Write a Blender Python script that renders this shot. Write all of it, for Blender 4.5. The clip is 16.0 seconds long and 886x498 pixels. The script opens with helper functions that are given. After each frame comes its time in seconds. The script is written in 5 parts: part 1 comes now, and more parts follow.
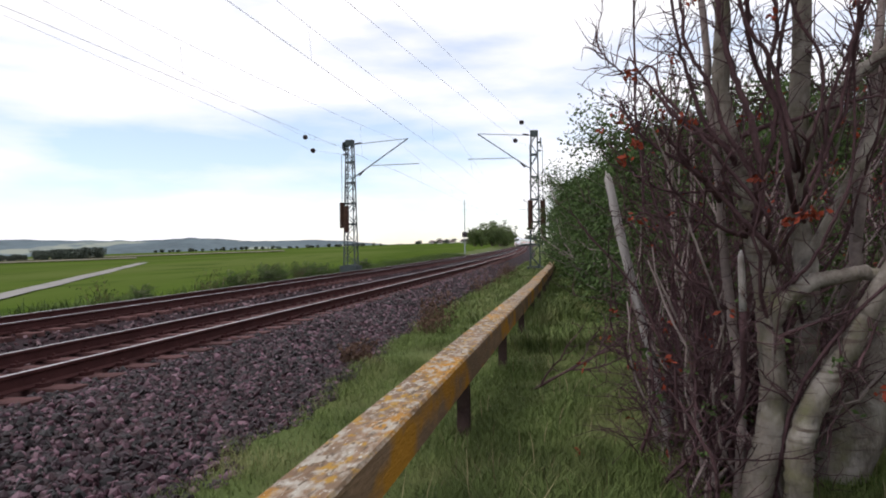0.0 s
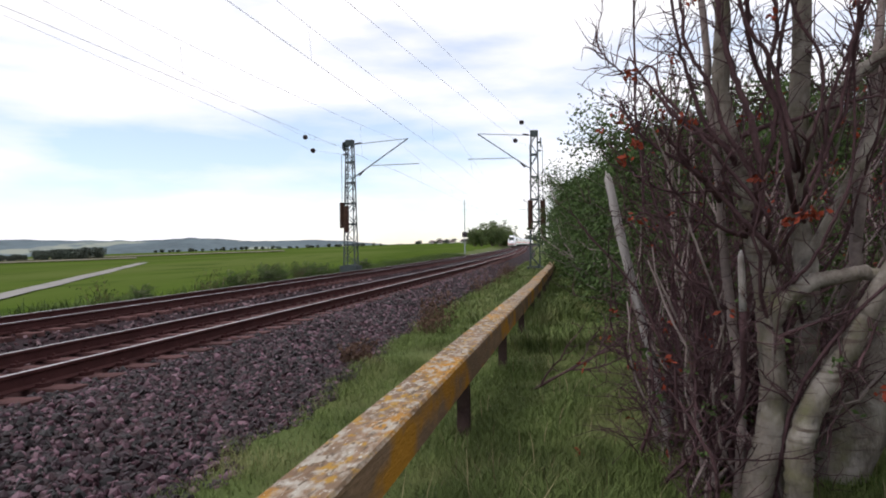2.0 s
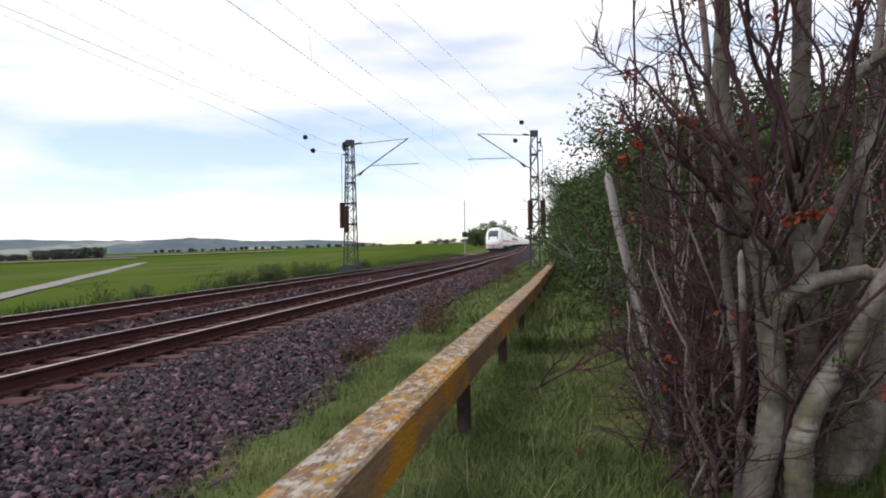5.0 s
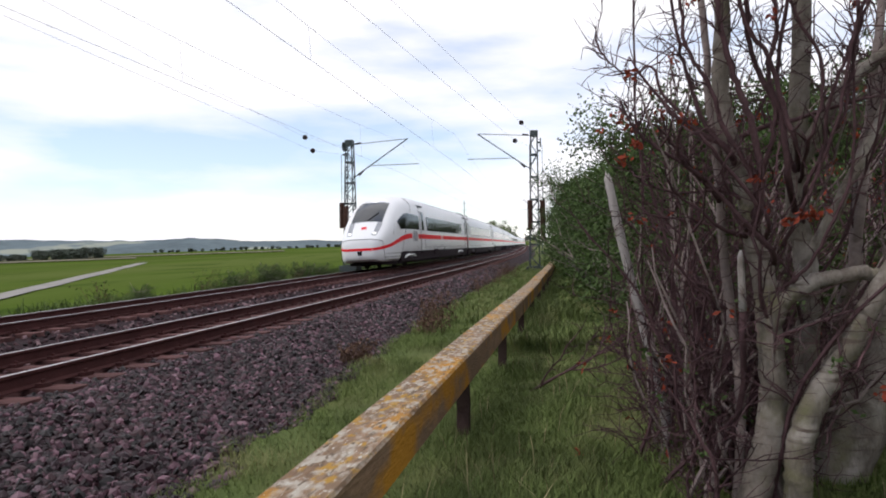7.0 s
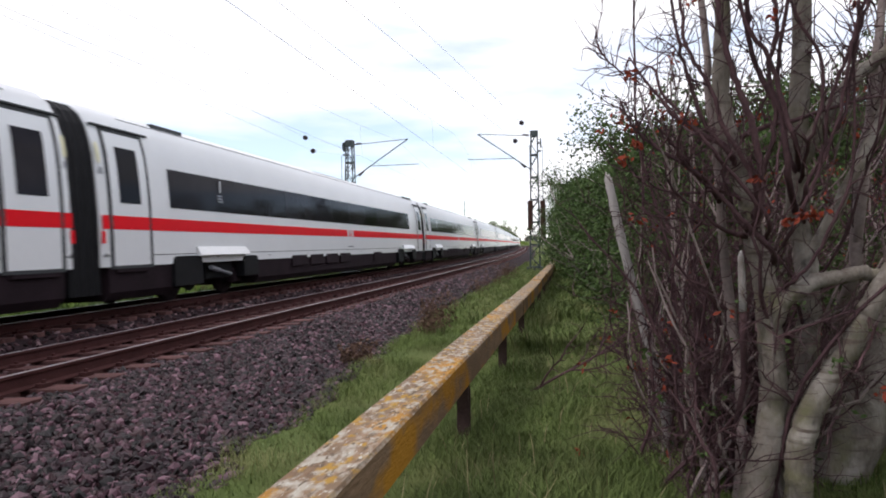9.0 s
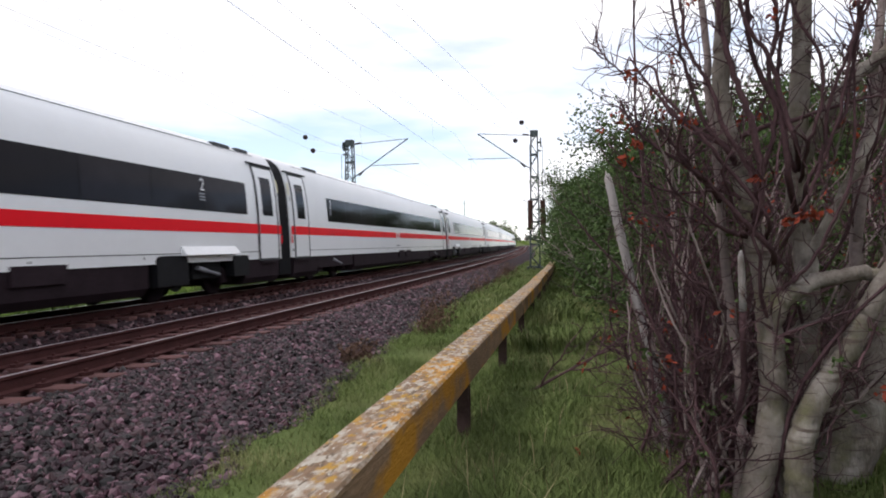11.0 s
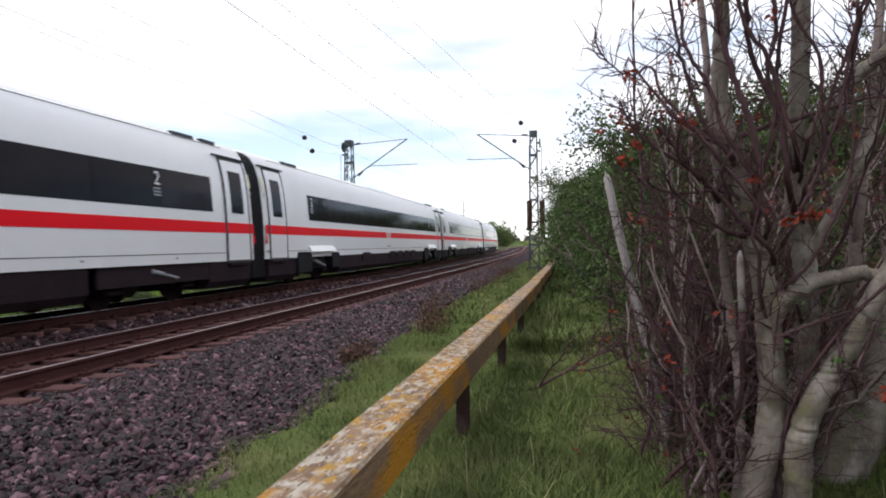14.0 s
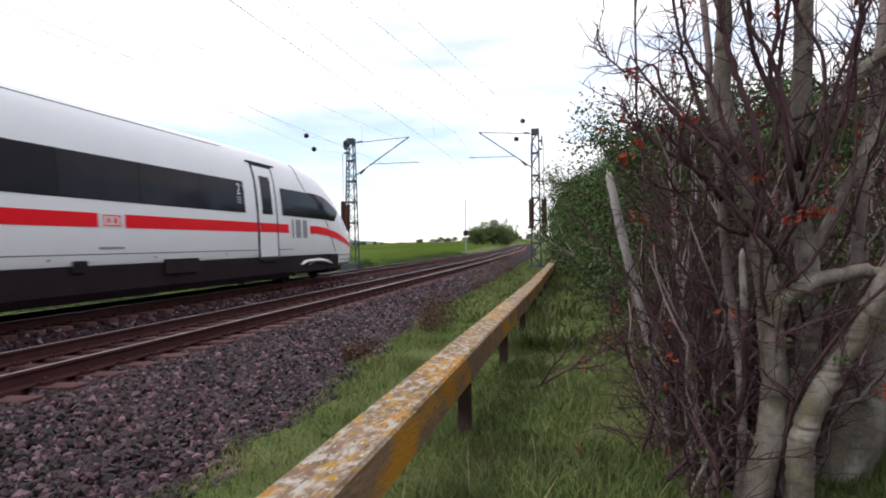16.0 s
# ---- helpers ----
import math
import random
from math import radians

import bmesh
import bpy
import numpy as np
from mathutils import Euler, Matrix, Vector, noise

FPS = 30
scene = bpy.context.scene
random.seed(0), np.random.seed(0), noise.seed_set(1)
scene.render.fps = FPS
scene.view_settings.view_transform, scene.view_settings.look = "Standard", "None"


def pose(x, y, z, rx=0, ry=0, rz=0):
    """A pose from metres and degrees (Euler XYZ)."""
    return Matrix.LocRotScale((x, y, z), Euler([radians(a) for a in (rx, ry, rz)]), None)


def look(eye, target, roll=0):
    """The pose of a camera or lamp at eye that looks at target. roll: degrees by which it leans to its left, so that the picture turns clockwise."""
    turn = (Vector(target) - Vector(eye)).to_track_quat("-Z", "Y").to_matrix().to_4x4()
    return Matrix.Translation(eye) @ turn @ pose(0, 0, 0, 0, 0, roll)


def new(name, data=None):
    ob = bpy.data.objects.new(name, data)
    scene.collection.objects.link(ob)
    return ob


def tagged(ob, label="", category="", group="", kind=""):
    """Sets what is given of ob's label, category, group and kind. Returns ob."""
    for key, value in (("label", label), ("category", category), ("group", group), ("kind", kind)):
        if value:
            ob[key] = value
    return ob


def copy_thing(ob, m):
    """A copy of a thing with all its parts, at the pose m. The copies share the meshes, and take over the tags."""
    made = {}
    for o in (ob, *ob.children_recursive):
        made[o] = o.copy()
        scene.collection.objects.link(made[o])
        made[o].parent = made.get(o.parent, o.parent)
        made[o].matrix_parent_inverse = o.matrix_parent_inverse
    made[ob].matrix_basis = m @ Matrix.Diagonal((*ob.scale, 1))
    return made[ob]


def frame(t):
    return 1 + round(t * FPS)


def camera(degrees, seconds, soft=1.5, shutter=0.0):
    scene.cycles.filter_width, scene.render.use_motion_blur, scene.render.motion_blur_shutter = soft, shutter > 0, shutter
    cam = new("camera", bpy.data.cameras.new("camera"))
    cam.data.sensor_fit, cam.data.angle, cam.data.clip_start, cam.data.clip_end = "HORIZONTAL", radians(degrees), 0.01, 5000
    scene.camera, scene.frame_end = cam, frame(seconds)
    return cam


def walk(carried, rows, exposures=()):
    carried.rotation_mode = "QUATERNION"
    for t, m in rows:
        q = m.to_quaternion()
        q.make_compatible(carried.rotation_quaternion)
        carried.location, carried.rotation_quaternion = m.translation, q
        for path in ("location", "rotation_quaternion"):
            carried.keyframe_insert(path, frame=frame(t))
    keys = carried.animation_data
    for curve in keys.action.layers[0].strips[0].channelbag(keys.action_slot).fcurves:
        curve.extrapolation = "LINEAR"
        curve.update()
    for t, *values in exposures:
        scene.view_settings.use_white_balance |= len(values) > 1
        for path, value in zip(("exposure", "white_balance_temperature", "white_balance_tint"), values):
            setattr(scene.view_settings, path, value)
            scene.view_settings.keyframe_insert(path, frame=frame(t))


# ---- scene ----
cam = camera(67.59, 16.0, soft=1.9, shutter=0.08)
EYE = Vector((0.0, 0.0, 1.275))


def view(yaw, pitch):
    """The camera's pose: yaw degrees to the left of the track's line, pitch degrees up."""
    a, b = radians(yaw), radians(pitch)
    way = Vector((-math.sin(a) * math.cos(b), math.cos(a) * math.cos(b), math.sin(b)))
    return look(EYE, EYE + way * 10, -0.564)


walk(cam, [(0.0, view(11.575, -0.406)), (6.9, view(11.575, -0.406)), (7.1, view(11.53, -0.39)), (8.0, view(11.575, -0.39)),
           (8.5, view(11.63, -0.36)), (9.0, view(11.575, -0.37)), (12.0, view(11.575, -0.406)), (12.5, view(11.50, -0.36)),
           (13.0, view(11.575, -0.38)), (14.0, view(11.51, -0.37)), (14.5, view(11.575, -0.42)), (15.0, view(11.58, -0.43)),
           (15.5, view(11.65, -0.46)), (16.0, view(11.67, -0.53))],
     exposures=[(0.0, 0.0, 6300, 13), (7.2, 0.0, 6300, 13), (8.0, 0.0, 6300, 13), (8.7, 0.22, 6300, 13), (16.0, 0.22, 6300, 13)])

# ---- sky and sun ----
SUN_ELEVATION, SUN_AZIMUTH = radians(48), radians(-118)   # azimuth from +y towards +x
world = bpy.data.worlds.new("sky")
scene.world = world
world.use_nodes = True
wn, wl = world.node_tree.nodes, world.node_tree.links
wn.clear()
w_out = wn.new("ShaderNodeOutputWorld")
sky = wn.new("ShaderNodeTexSky")
sky.sky_type, sky.sun_disc = "NISHITA", False
sky.sun_elevation, sky.sun_rotation = SUN_ELEVATION, SUN_AZIMUTH
sky.air_density, sky.dust_density, sky.ozone_density = 1.0, 0.2, 2.0
blue = wn.new("ShaderNodeBackground")
blue.inputs["Strength"].default_value = 0.15
w_hsv = wn.new("ShaderNodeHueSaturation")
w_hsv.inputs["Saturation"].default_value, w_hsv.inputs["Value"].default_value = 1.5, 1.1
w_hsv.inputs["Hue"].default_value = 0.5
wl.new(sky.outputs[0], w_hsv.inputs["Color"])
wl.new(w_hsv.outputs[0], blue.inputs[0])
white = wn.new("ShaderNodeBackground")
white.inputs["Color"].default_value = (1.0, 0.985, 0.99, 1)
white.inputs["Strength"].default_value = 1.13
w_co = wn.new("ShaderNodeTexCoord")
w_map = wn.new("ShaderNodeMapping")
w_map.inputs["Scale"].default_value = (1.0, 1.0, 4.2)
w_map.inputs["Location"].default_value = (0.35, 0.1, 0.55)
wl.new(w_co.outputs["Generated"], w_map.inputs[0])
w_noise = wn.new("ShaderNodeTexNoise")
w_noise.inputs["Scale"].default_value, w_noise.inputs["Detail"].default_value = 1.9, 7
w_noise.inputs["Roughness"].default_value = 0.5
wl.new(w_map.outputs[0], w_noise.inputs[0])
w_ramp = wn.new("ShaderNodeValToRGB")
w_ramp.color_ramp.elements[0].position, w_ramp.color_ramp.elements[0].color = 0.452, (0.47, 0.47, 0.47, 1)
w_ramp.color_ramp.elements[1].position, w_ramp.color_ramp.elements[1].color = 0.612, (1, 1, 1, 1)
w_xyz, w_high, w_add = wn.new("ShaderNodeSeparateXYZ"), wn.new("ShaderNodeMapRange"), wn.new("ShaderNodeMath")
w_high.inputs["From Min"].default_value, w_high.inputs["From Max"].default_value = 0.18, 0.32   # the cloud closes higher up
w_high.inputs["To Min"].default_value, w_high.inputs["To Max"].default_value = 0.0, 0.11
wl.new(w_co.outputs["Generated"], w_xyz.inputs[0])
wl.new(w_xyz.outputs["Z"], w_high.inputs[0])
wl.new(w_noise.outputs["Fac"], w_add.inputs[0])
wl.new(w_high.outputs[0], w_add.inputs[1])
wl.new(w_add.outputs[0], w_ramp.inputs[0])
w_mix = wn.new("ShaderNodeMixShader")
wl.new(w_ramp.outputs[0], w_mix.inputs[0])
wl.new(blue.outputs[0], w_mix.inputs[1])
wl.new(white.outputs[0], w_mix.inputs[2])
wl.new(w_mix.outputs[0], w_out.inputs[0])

sun = new("sun", bpy.data.lights.new("sun", "SUN"))
sun.data.energy, sun.data.angle, sun.data.color = 1.2, radians(12), (1.0, 0.96, 0.9)
sun_from = Vector((math.sin(SUN_AZIMUTH) * math.cos(SUN_ELEVATION), math.cos(SUN_AZIMUTH) * math.cos(SUN_ELEVATION), math.sin(SUN_ELEVATION)))
sun.matrix_world = look(sun_from * 60, (0, 0, 0))


# ---- materials ----
def mat(name, color, rough=0.8, metal=0.0, dark=0.6, scale=8.0, fine=60.0, bump=0.2, object_random=0.0, stretch=(1, 1, 1), spec=0.12, island=0.0):
    """A surface whose colour drifts at two scales between color and color * dark, with fine relief."""
    m = bpy.data.materials.new(name)
    m.use_nodes = True
    n, l = m.node_tree.nodes, m.node_tree.links
    b = n["Principled BSDF"]
    b.inputs["Roughness"].default_value, b.inputs["Metallic"].default_value = rough, metal
    b.inputs["Specular IOR Level"].default_value = spec
    co = n.new("ShaderNodeTexCoord")
    mp = n.new("ShaderNodeMapping")
    mp.inputs["Scale"].default_value = stretch
    l.new(co.outputs["Object"], mp.inputs[0])
    n1, n2 = n.new("ShaderNodeTexNoise"), n.new("ShaderNodeTexNoise")
    n1.inputs["Scale"].default_value, n2.inputs["Scale"].default_value = scale, fine
    n1.inputs["Detail"].default_value, n2.inputs["Detail"].default_value = 4, 3
    l.new(mp.outputs[0], n1.inputs[0])
    l.new(mp.outputs[0], n2.inputs[0])
    add = n.new("ShaderNodeMath")
    add.operation = "MULTIPLY_ADD"
    l.new(n1.outputs["Fac"], add.inputs[0])
    add.inputs[1].default_value = 0.65
    half = n.new("ShaderNodeMath")
    half.operation = "MULTIPLY"
    half.inputs[1].default_value = 0.35
    l.new(n2.outputs["Fac"], half.inputs[0])
    l.new(half.outputs[0], add.inputs[2])
    rng = n.new("ShaderNodeMapRange")
    rng.inputs["From Min"].default_value, rng.inputs["From Max"].default_value = 0.33, 0.67
    l.new(add.outputs[0], rng.inputs[0])
    mix = n.new("ShaderNodeMixRGB")
    mix.inputs[1].default_value = (*[c * dark for c in color], 1)
    mix.inputs[2].default_value = (*color, 1)
    l.new(rng.outputs[0], mix.inputs[0])
    last = mix.outputs[0]
    for amount, source in ((object_random, "object"), (island, "island")):
        if amount:
            src = n.new("ShaderNodeObjectInfo" if source == "object" else "ShaderNodeNewGeometry")
            hsv = n.new("ShaderNodeHueSaturation")
            r2 = n.new("ShaderNodeMapRange")
            r2.inputs["To Min"].default_value, r2.inputs["To Max"].default_value = 1 - amount, 1 + amount
            l.new(src.outputs["Random" if source == "object" else "Random Per Island"], r2.inputs[0])
            l.new(r2.outputs[0], hsv.inputs["Value"])
            l.new(last, hsv.inputs["Color"])
            last = hsv.outputs[0]
    l.new(last, b.inputs["Base Color"])
    if bump:
        bp = n.new("ShaderNodeBump")
        bp.inputs["Strength"].default_value, bp.inputs["Distance"].default_value = bump, 0.02
        l.new(n2.outputs["Fac"], bp.inputs["Height"])
        l.new(bp.outputs[0], b.inputs["Normal"])
    return m


def second_colour(m, color, scale, low, high, stretch=(1, 1, 1), seed=0.0, top=False):
    """Lays patches of another colour over the material, with an outline of their own."""
    n, l = m.node_tree.nodes, m.node_tree.links
    b = n["Principled BSDF"]
    old = b.inputs["Base Color"].links[0].from_socket
    co = n.new("ShaderNodeTexCoord")
    mp = n.new("ShaderNodeMapping")
    mp.inputs["Scale"].default_value, mp.inputs["Location"].default_value = stretch, (seed, seed, seed)
    l.new(co.outputs["Object"], mp.inputs[0])
    no = n.new("ShaderNodeTexNoise")
    no.inputs["Scale"].default_value, no.inputs["Detail"].default_value = scale, 5
    l.new(mp.outputs[0], no.inputs[0])
    r = n.new("ShaderNodeMapRange")
    r.inputs["From Min"].default_value, r.inputs["From Max"].default_value = low, high
    l.new(no.outputs["Fac"], r.inputs[0])
    mix = n.new("ShaderNodeMixRGB")
    mix.inputs[2].default_value = (*color, 1)
    amount = r.outputs[0]
    if top:   # it grows on upward faces alone
        geo, xyz, mul = n.new("ShaderNodeNewGeometry"), n.new("ShaderNodeSeparateXYZ"), n.new("ShaderNodeMath")
        mul.operation, mul.use_clamp = "MULTIPLY", True
        l.new(geo.outputs["True Normal"], xyz.inputs[0])
        l.new(xyz.outputs["Z"], mul.inputs[0])
        l.new(amount, mul.inputs[1])
        amount = mul.outputs[0]
    l.new(amount, mix.inputs[0])
    l.new(old, mix.inputs[1])
    l.new(mix.outputs[0], b.inputs["Base Color"])
    return m


M_SOIL = second_colour(mat("verge_soil", (0.13, 0.15, 0.05), 0.95, dark=0.5, scale=1.5, fine=25, bump=0.6), (0.085, 0.115, 0.035), 0.7, 0.45, 0.6)
M_FIELD = second_colour(mat("young_crop", (0.078, 0.118, 0.022), 0.95, dark=0.7, scale=0.05, fine=1.2, bump=0.3, stretch=(1, 0.3, 1), spec=0.0), (0.10, 0.125, 0.036), 0.02, 0.5, 0.68, (1, 0.25, 1), 3.0)
second_colour(M_FIELD, (0.045, 0.075, 0.015), 0.35, 0.56, 0.72, (1, 0.2, 1), 7.0)
M_FARFIELD = mat("ripe_field", (0.30, 0.29, 0.12), 0.95, dark=0.75, scale=0.02, fine=0.6, bump=0.0)
M_BROWNFIELD = mat("bare_field", (0.17, 0.155, 0.10), 0.95, dark=0.8, scale=0.02, fine=0.6, bump=0.0)
M_PATH = mat("farm_track", (0.30, 0.285, 0.265), 0.95, dark=0.7, scale=0.6, fine=8, bump=0.3)
M_BALLAST = mat("ballast_bed", (0.038, 0.023, 0.027), 0.9, dark=0.45, scale=6, fine=22, bump=1.0)


def stone_mix(m, source, output, level):
    """Gives each stone one of the ballast's colours: dark, brown, purple-grey, pink or pale."""
    n, l = m.node_tree.nodes, m.node_tree.links
    b = n["Principled BSDF"]
    old = b.inputs["Base Color"].links[0].from_socket
    src = n.new(source)
    ramp = n.new("ShaderNodeValToRGB")
    tones = ((0.0, (0.06, 0.04, 0.05)), (0.3, (0.36, 0.19, 0.22)), (0.52, (0.80, 0.56, 0.68)), (0.70, (1.1, 0.66, 0.60)), (0.84, (2.4, 2.0, 2.05)), (1.0, (6.2, 6.0, 5.7)))
    while len(ramp.color_ramp.elements) < len(tones):
        ramp.color_ramp.elements.new(0.5)
    for e, (at, c) in zip(ramp.color_ramp.elements, tones):
        e.position, e.color = at, (*[x * level for x in c], 1)
    l.new(src.outputs[output], ramp.inputs[0])
    mul = n.new("ShaderNodeMixRGB")
    mul.blend_type = "MULTIPLY"
    mul.inputs[0].default_value = 1.0
    l.new(ramp.outputs[0], mul.inputs[1])
    l.new(old, mul.inputs[2])
    l.new(mul.outputs[0], b.inputs["Base Color"])
    return m


M_STONE = stone_mix(mat("ballast_stone", (0.130, 0.072, 0.096), 0.55, dark=0.55, scale=9, fine=70, bump=0.4, spec=0.4), "ShaderNodeNewGeometry", "Random Per Island", 0.32)
M_STONE_OILY = stone_mix(mat("oily_ballast_stone", (0.06, 0.042, 0.047), 0.7, dark=0.55, scale=9, fine=70, bump=0.4, spec=0.2), "ShaderNodeNewGeometry", "Random Per Island", 1.0)
M_STONE_PART = stone_mix(mat("ballast_stone_single", (0.130, 0.072, 0.096), 0.55, dark=0.55, scale=9, fine=70, bump=0.4, spec=0.4), "ShaderNodeObjectInfo", "Random", 0.32)
M_RAIL = mat("rusted_rail", (0.085, 0.034, 0.033), 0.75, 0.2, dark=0.6, scale=4, fine=40, bump=0.2)
M_RAILHEAD = mat("polished_rail_head", (0.68, 0.64, 0.66), 0.36, 1.0, dark=0.75, scale=3, fine=30, bump=0.0, stretch=(1, 0.1, 1))
M_SLEEPER = mat("worn_sleeper", (0.15, 0.075, 0.072), 0.9, dark=0.5, scale=6, fine=45, bump=0.5, object_random=0.3, stretch=(0.3, 1, 1))
M_BEAM = mat("weathered_beam", (0.30, 0.195, 0.125), 0.85, dark=0.55, scale=5, fine=55, bump=0.5, stretch=(1, 0.25, 1), object_random=0.12)
second_colour(M_BEAM, (0.19, 0.13, 0.085), 9, 0.50, 0.62, stretch=(1, 0.35, 1), seed=6.3)
second_colour(M_BEAM, (0.42, 0.20, 0.025), 2.6, 0.51, 0.62, stretch=(1, 0.55, 1), seed=1.7)
second_colour(M_BEAM, (0.36, 0.21, 0.045), 17, 0.53, 0.62, stretch=(1.0, 0.5, 1), seed=2.4, top=True)
second_colour(M_BEAM, (0.40, 0.36, 0.30), 22, 0.48, 0.64, stretch=(1.0, 0.5, 1), seed=4.0, top=True)
second_colour(M_BEAM, (0.13, 0.095, 0.065), 34, 0.56, 0.66, stretch=(1.2, 0.4, 1), seed=3.1, top=True)
second_colour(M_BEAM, (0.52, 0.49, 0.43), 48, 0.60, 0.72, stretch=(1.4, 0.4, 1), seed=8.0, top=True)
M_POST = mat("rusty_post", (0.10, 0.065, 0.06), 0.8, 0.3, dark=0.5, scale=6, fine=40)
M_MAST = mat("mast_steel", (0.085, 0.10, 0.105), 0.7, 0.3, dark=0.6, scale=3, fine=20, bump=0.1)
M_POLE = mat("galvanised_pole", (0.34, 0.36, 0.38), 0.6, 0.3, dark=0.75, scale=3, fine=20, bump=0.1)
M_RUST = mat("weight_rust", (0.085, 0.045, 0.035), 0.85, 0.1, dark=0.6, scale=5, fine=40)
M_WIRE = mat("wire", (0.14, 0.15, 0.16), 0.6, 0.4, dark=0.8, bump=0)
M_INSUL = mat("insulator", (0.035, 0.025, 0.03), 0.35, dark=0.8, bump=0)
M_WHITE = mat("train_white", (0.78, 0.79, 0.81), 0.3, dark=0.95, scale=0.9, fine=8, bump=0.0, spec=0.3)
M_RED = mat("train_red", (0.80, 0.006, 0.016), 0.4, dark=0.92, scale=1, fine=8, bump=0, spec=0.12)
M_DARK = mat("train_underframe", (0.027, 0.017, 0.022), 0.75, dark=0.6, scale=2, fine=16, bump=0.2)
M_BLACK = mat("bellows_rubber", (0.014, 0.014, 0.016), 0.6, dark=0.7, scale=4, fine=30, bump=0.2)
M_GLASS = mat("tinted_glass", (0.020, 0.017, 0.020), 0.05, dark=0.6, scale=0.7, fine=3, bump=0.0, spec=0.07, object_random=0.5)
M_SCREEN = mat("windscreen_glass", (0.03, 0.035, 0.04), 0.05, dark=0.7, scale=0.7, fine=3, bump=0.0, spec=0.9)
M_GREY = mat("grey_lettering", (0.27, 0.28, 0.31), 0.5, dark=0.9, bump=0)
M_SILVER = mat("bogie_cover", (0.85, 0.86, 0.87), 0.3, 0.1, dark=0.9, bump=0)
M_YELLOW = mat("faded_yellow", (0.82, 0.78, 0.52), 0.5, dark=0.9, bump=0)
M_HOUSING = mat("headlight_housing", (0.33, 0.345, 0.37), 0.25, dark=0.85, bump=0, spec=0.5)
M_SEAM = mat("door_seal", (0.065, 0.068, 0.072), 0.7, dark=0.9, bump=0)
M_LETTER = mat("white_lettering", (0.75, 0.76, 0.78), 0.5, dark=0.95, bump=0)
M_LAMP = mat("headlamp_glass", (0.7, 0.72, 0.75), 0.1, dark=0.9, bump=0)
M_LAMP.node_tree.nodes["Principled BSDF"].inputs["Emission Color"].default_value = (1, 0.97, 0.9, 1)
M_LAMP.node_tree.nodes["Principled BSDF"].inputs["Emission Strength"].default_value = 1.5
M_BARK = second_colour(mat("pale_bark", (0.262, 0.225, 0.192), 0.9, dark=0.42, scale=7, fine=60, bump=0.5, stretch=(1, 1, 0.5)), (0.15, 0.14, 0.08), 5, 0.52, 0.72)
second_colour(M_BARK, (0.31, 0.28, 0.25), 6, 0.54, 0.68, (1, 1, 0.7), 9.0)
second_colour(M_BARK, (0.11, 0.085, 0.07), 5, 0.58, 0.68, (0.7, 0.7, 6), 5.0)
M_DEADWOOD = second_colour(mat("dead_wood", (0.42, 0.385, 0.37), 0.85, dark=0.6, scale=6, fine=50, bump=0.4, stretch=(1, 1, 0.3)), (0.17, 0.14, 0.12), 9, 0.56, 0.66, (1, 1, 0.4), 2.0)
M_TWIG = mat("brown_twig", (0.098, 0.055, 0.06), 0.85, dark=0.5, scale=3, fine=40, bump=0.2, island=0.35)
M_GREYTWIG = mat("grey_twig", (0.28, 0.225, 0.21), 0.85, dark=0.55, scale=5, fine=40, bump=0.3, island=0.3)
M_REDLEAF = mat("red_leaf", (0.27, 0.05, 0.025), 0.7, dark=0.6, scale=6, fine=30, bump=0, island=0.4)
M_LEAF = mat("hedge_leaf", (0.078, 0.122, 0.038), 0.65, dark=0.6, scale=0.6, fine=5, bump=0, island=0.45)
M_LEAF_FAR = mat("far_leaf", (0.12, 0.16, 0.06), 0.8, dark=0.7, scale=0.4, fine=3, bump=0, island=0.35)
M_GRASS = mat("grass_blade", (0.155, 0.205, 0.063), 0.7, dark=0.42, scale=1.3, fine=7, bump=0, island=0.4)
second_colour(M_GRASS, (0.23, 0.235, 0.10), 1.1, 0.52, 0.72, seed=2.0)
M_VERGE = mat("verge_herbs", (0.085, 0.125, 0.035), 0.75, dark=0.5, scale=0.6, fine=4, bump=0, island=0.4)
# leaf green greyed to carry the air's haze over the far trees
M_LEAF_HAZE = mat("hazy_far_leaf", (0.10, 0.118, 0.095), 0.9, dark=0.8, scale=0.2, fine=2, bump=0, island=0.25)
M_DRYGRASS = mat("dry_stalk", (0.36, 0.30, 0.17), 0.8, dark=0.7, scale=2, fine=10, bump=0, island=0.3)
M_WEED = mat("brown_weed", (0.14, 0.085, 0.06), 0.85, dark=0.6, scale=3, fine=20, bump=0, island=0.35)
# the haze of distance is put into the hills' blue-grey colour
M_HILL = second_colour(mat("hazy_wooded_hill", (0.15, 0.195, 0.215), 1.0, dark=0.55, scale=0.004, fine=0.03, bump=0), (0.27, 0.29, 0.24), 0.004, 0.56, 0.62, (1, 1, 4))
M_HOUSE = mat("house_wall", (0.62, 0.60, 0.56), 0.9, dark=0.9, scale=0.3, fine=2, bump=0, object_random=0.15)
M_ROOF = mat("tiled_roof", (0.17, 0.13, 0.125), 0.9, dark=0.8, scale=0.5, fine=3, bump=0, object_random=0.3)

# ---- helpers for meshes ----
RNG = np.random.default_rng(7)


def mesh_of(name, verts, faces, material, smooth=False):
    me = bpy.data.meshes.new(name)
    me.from_pydata([tuple(v) for v in verts], [], [tuple(f) for f in faces])
    me.materials.append(material)
    if smooth:
        me.shade_smooth()
    else:
        me.shade_flat()
    me.update()
    return me


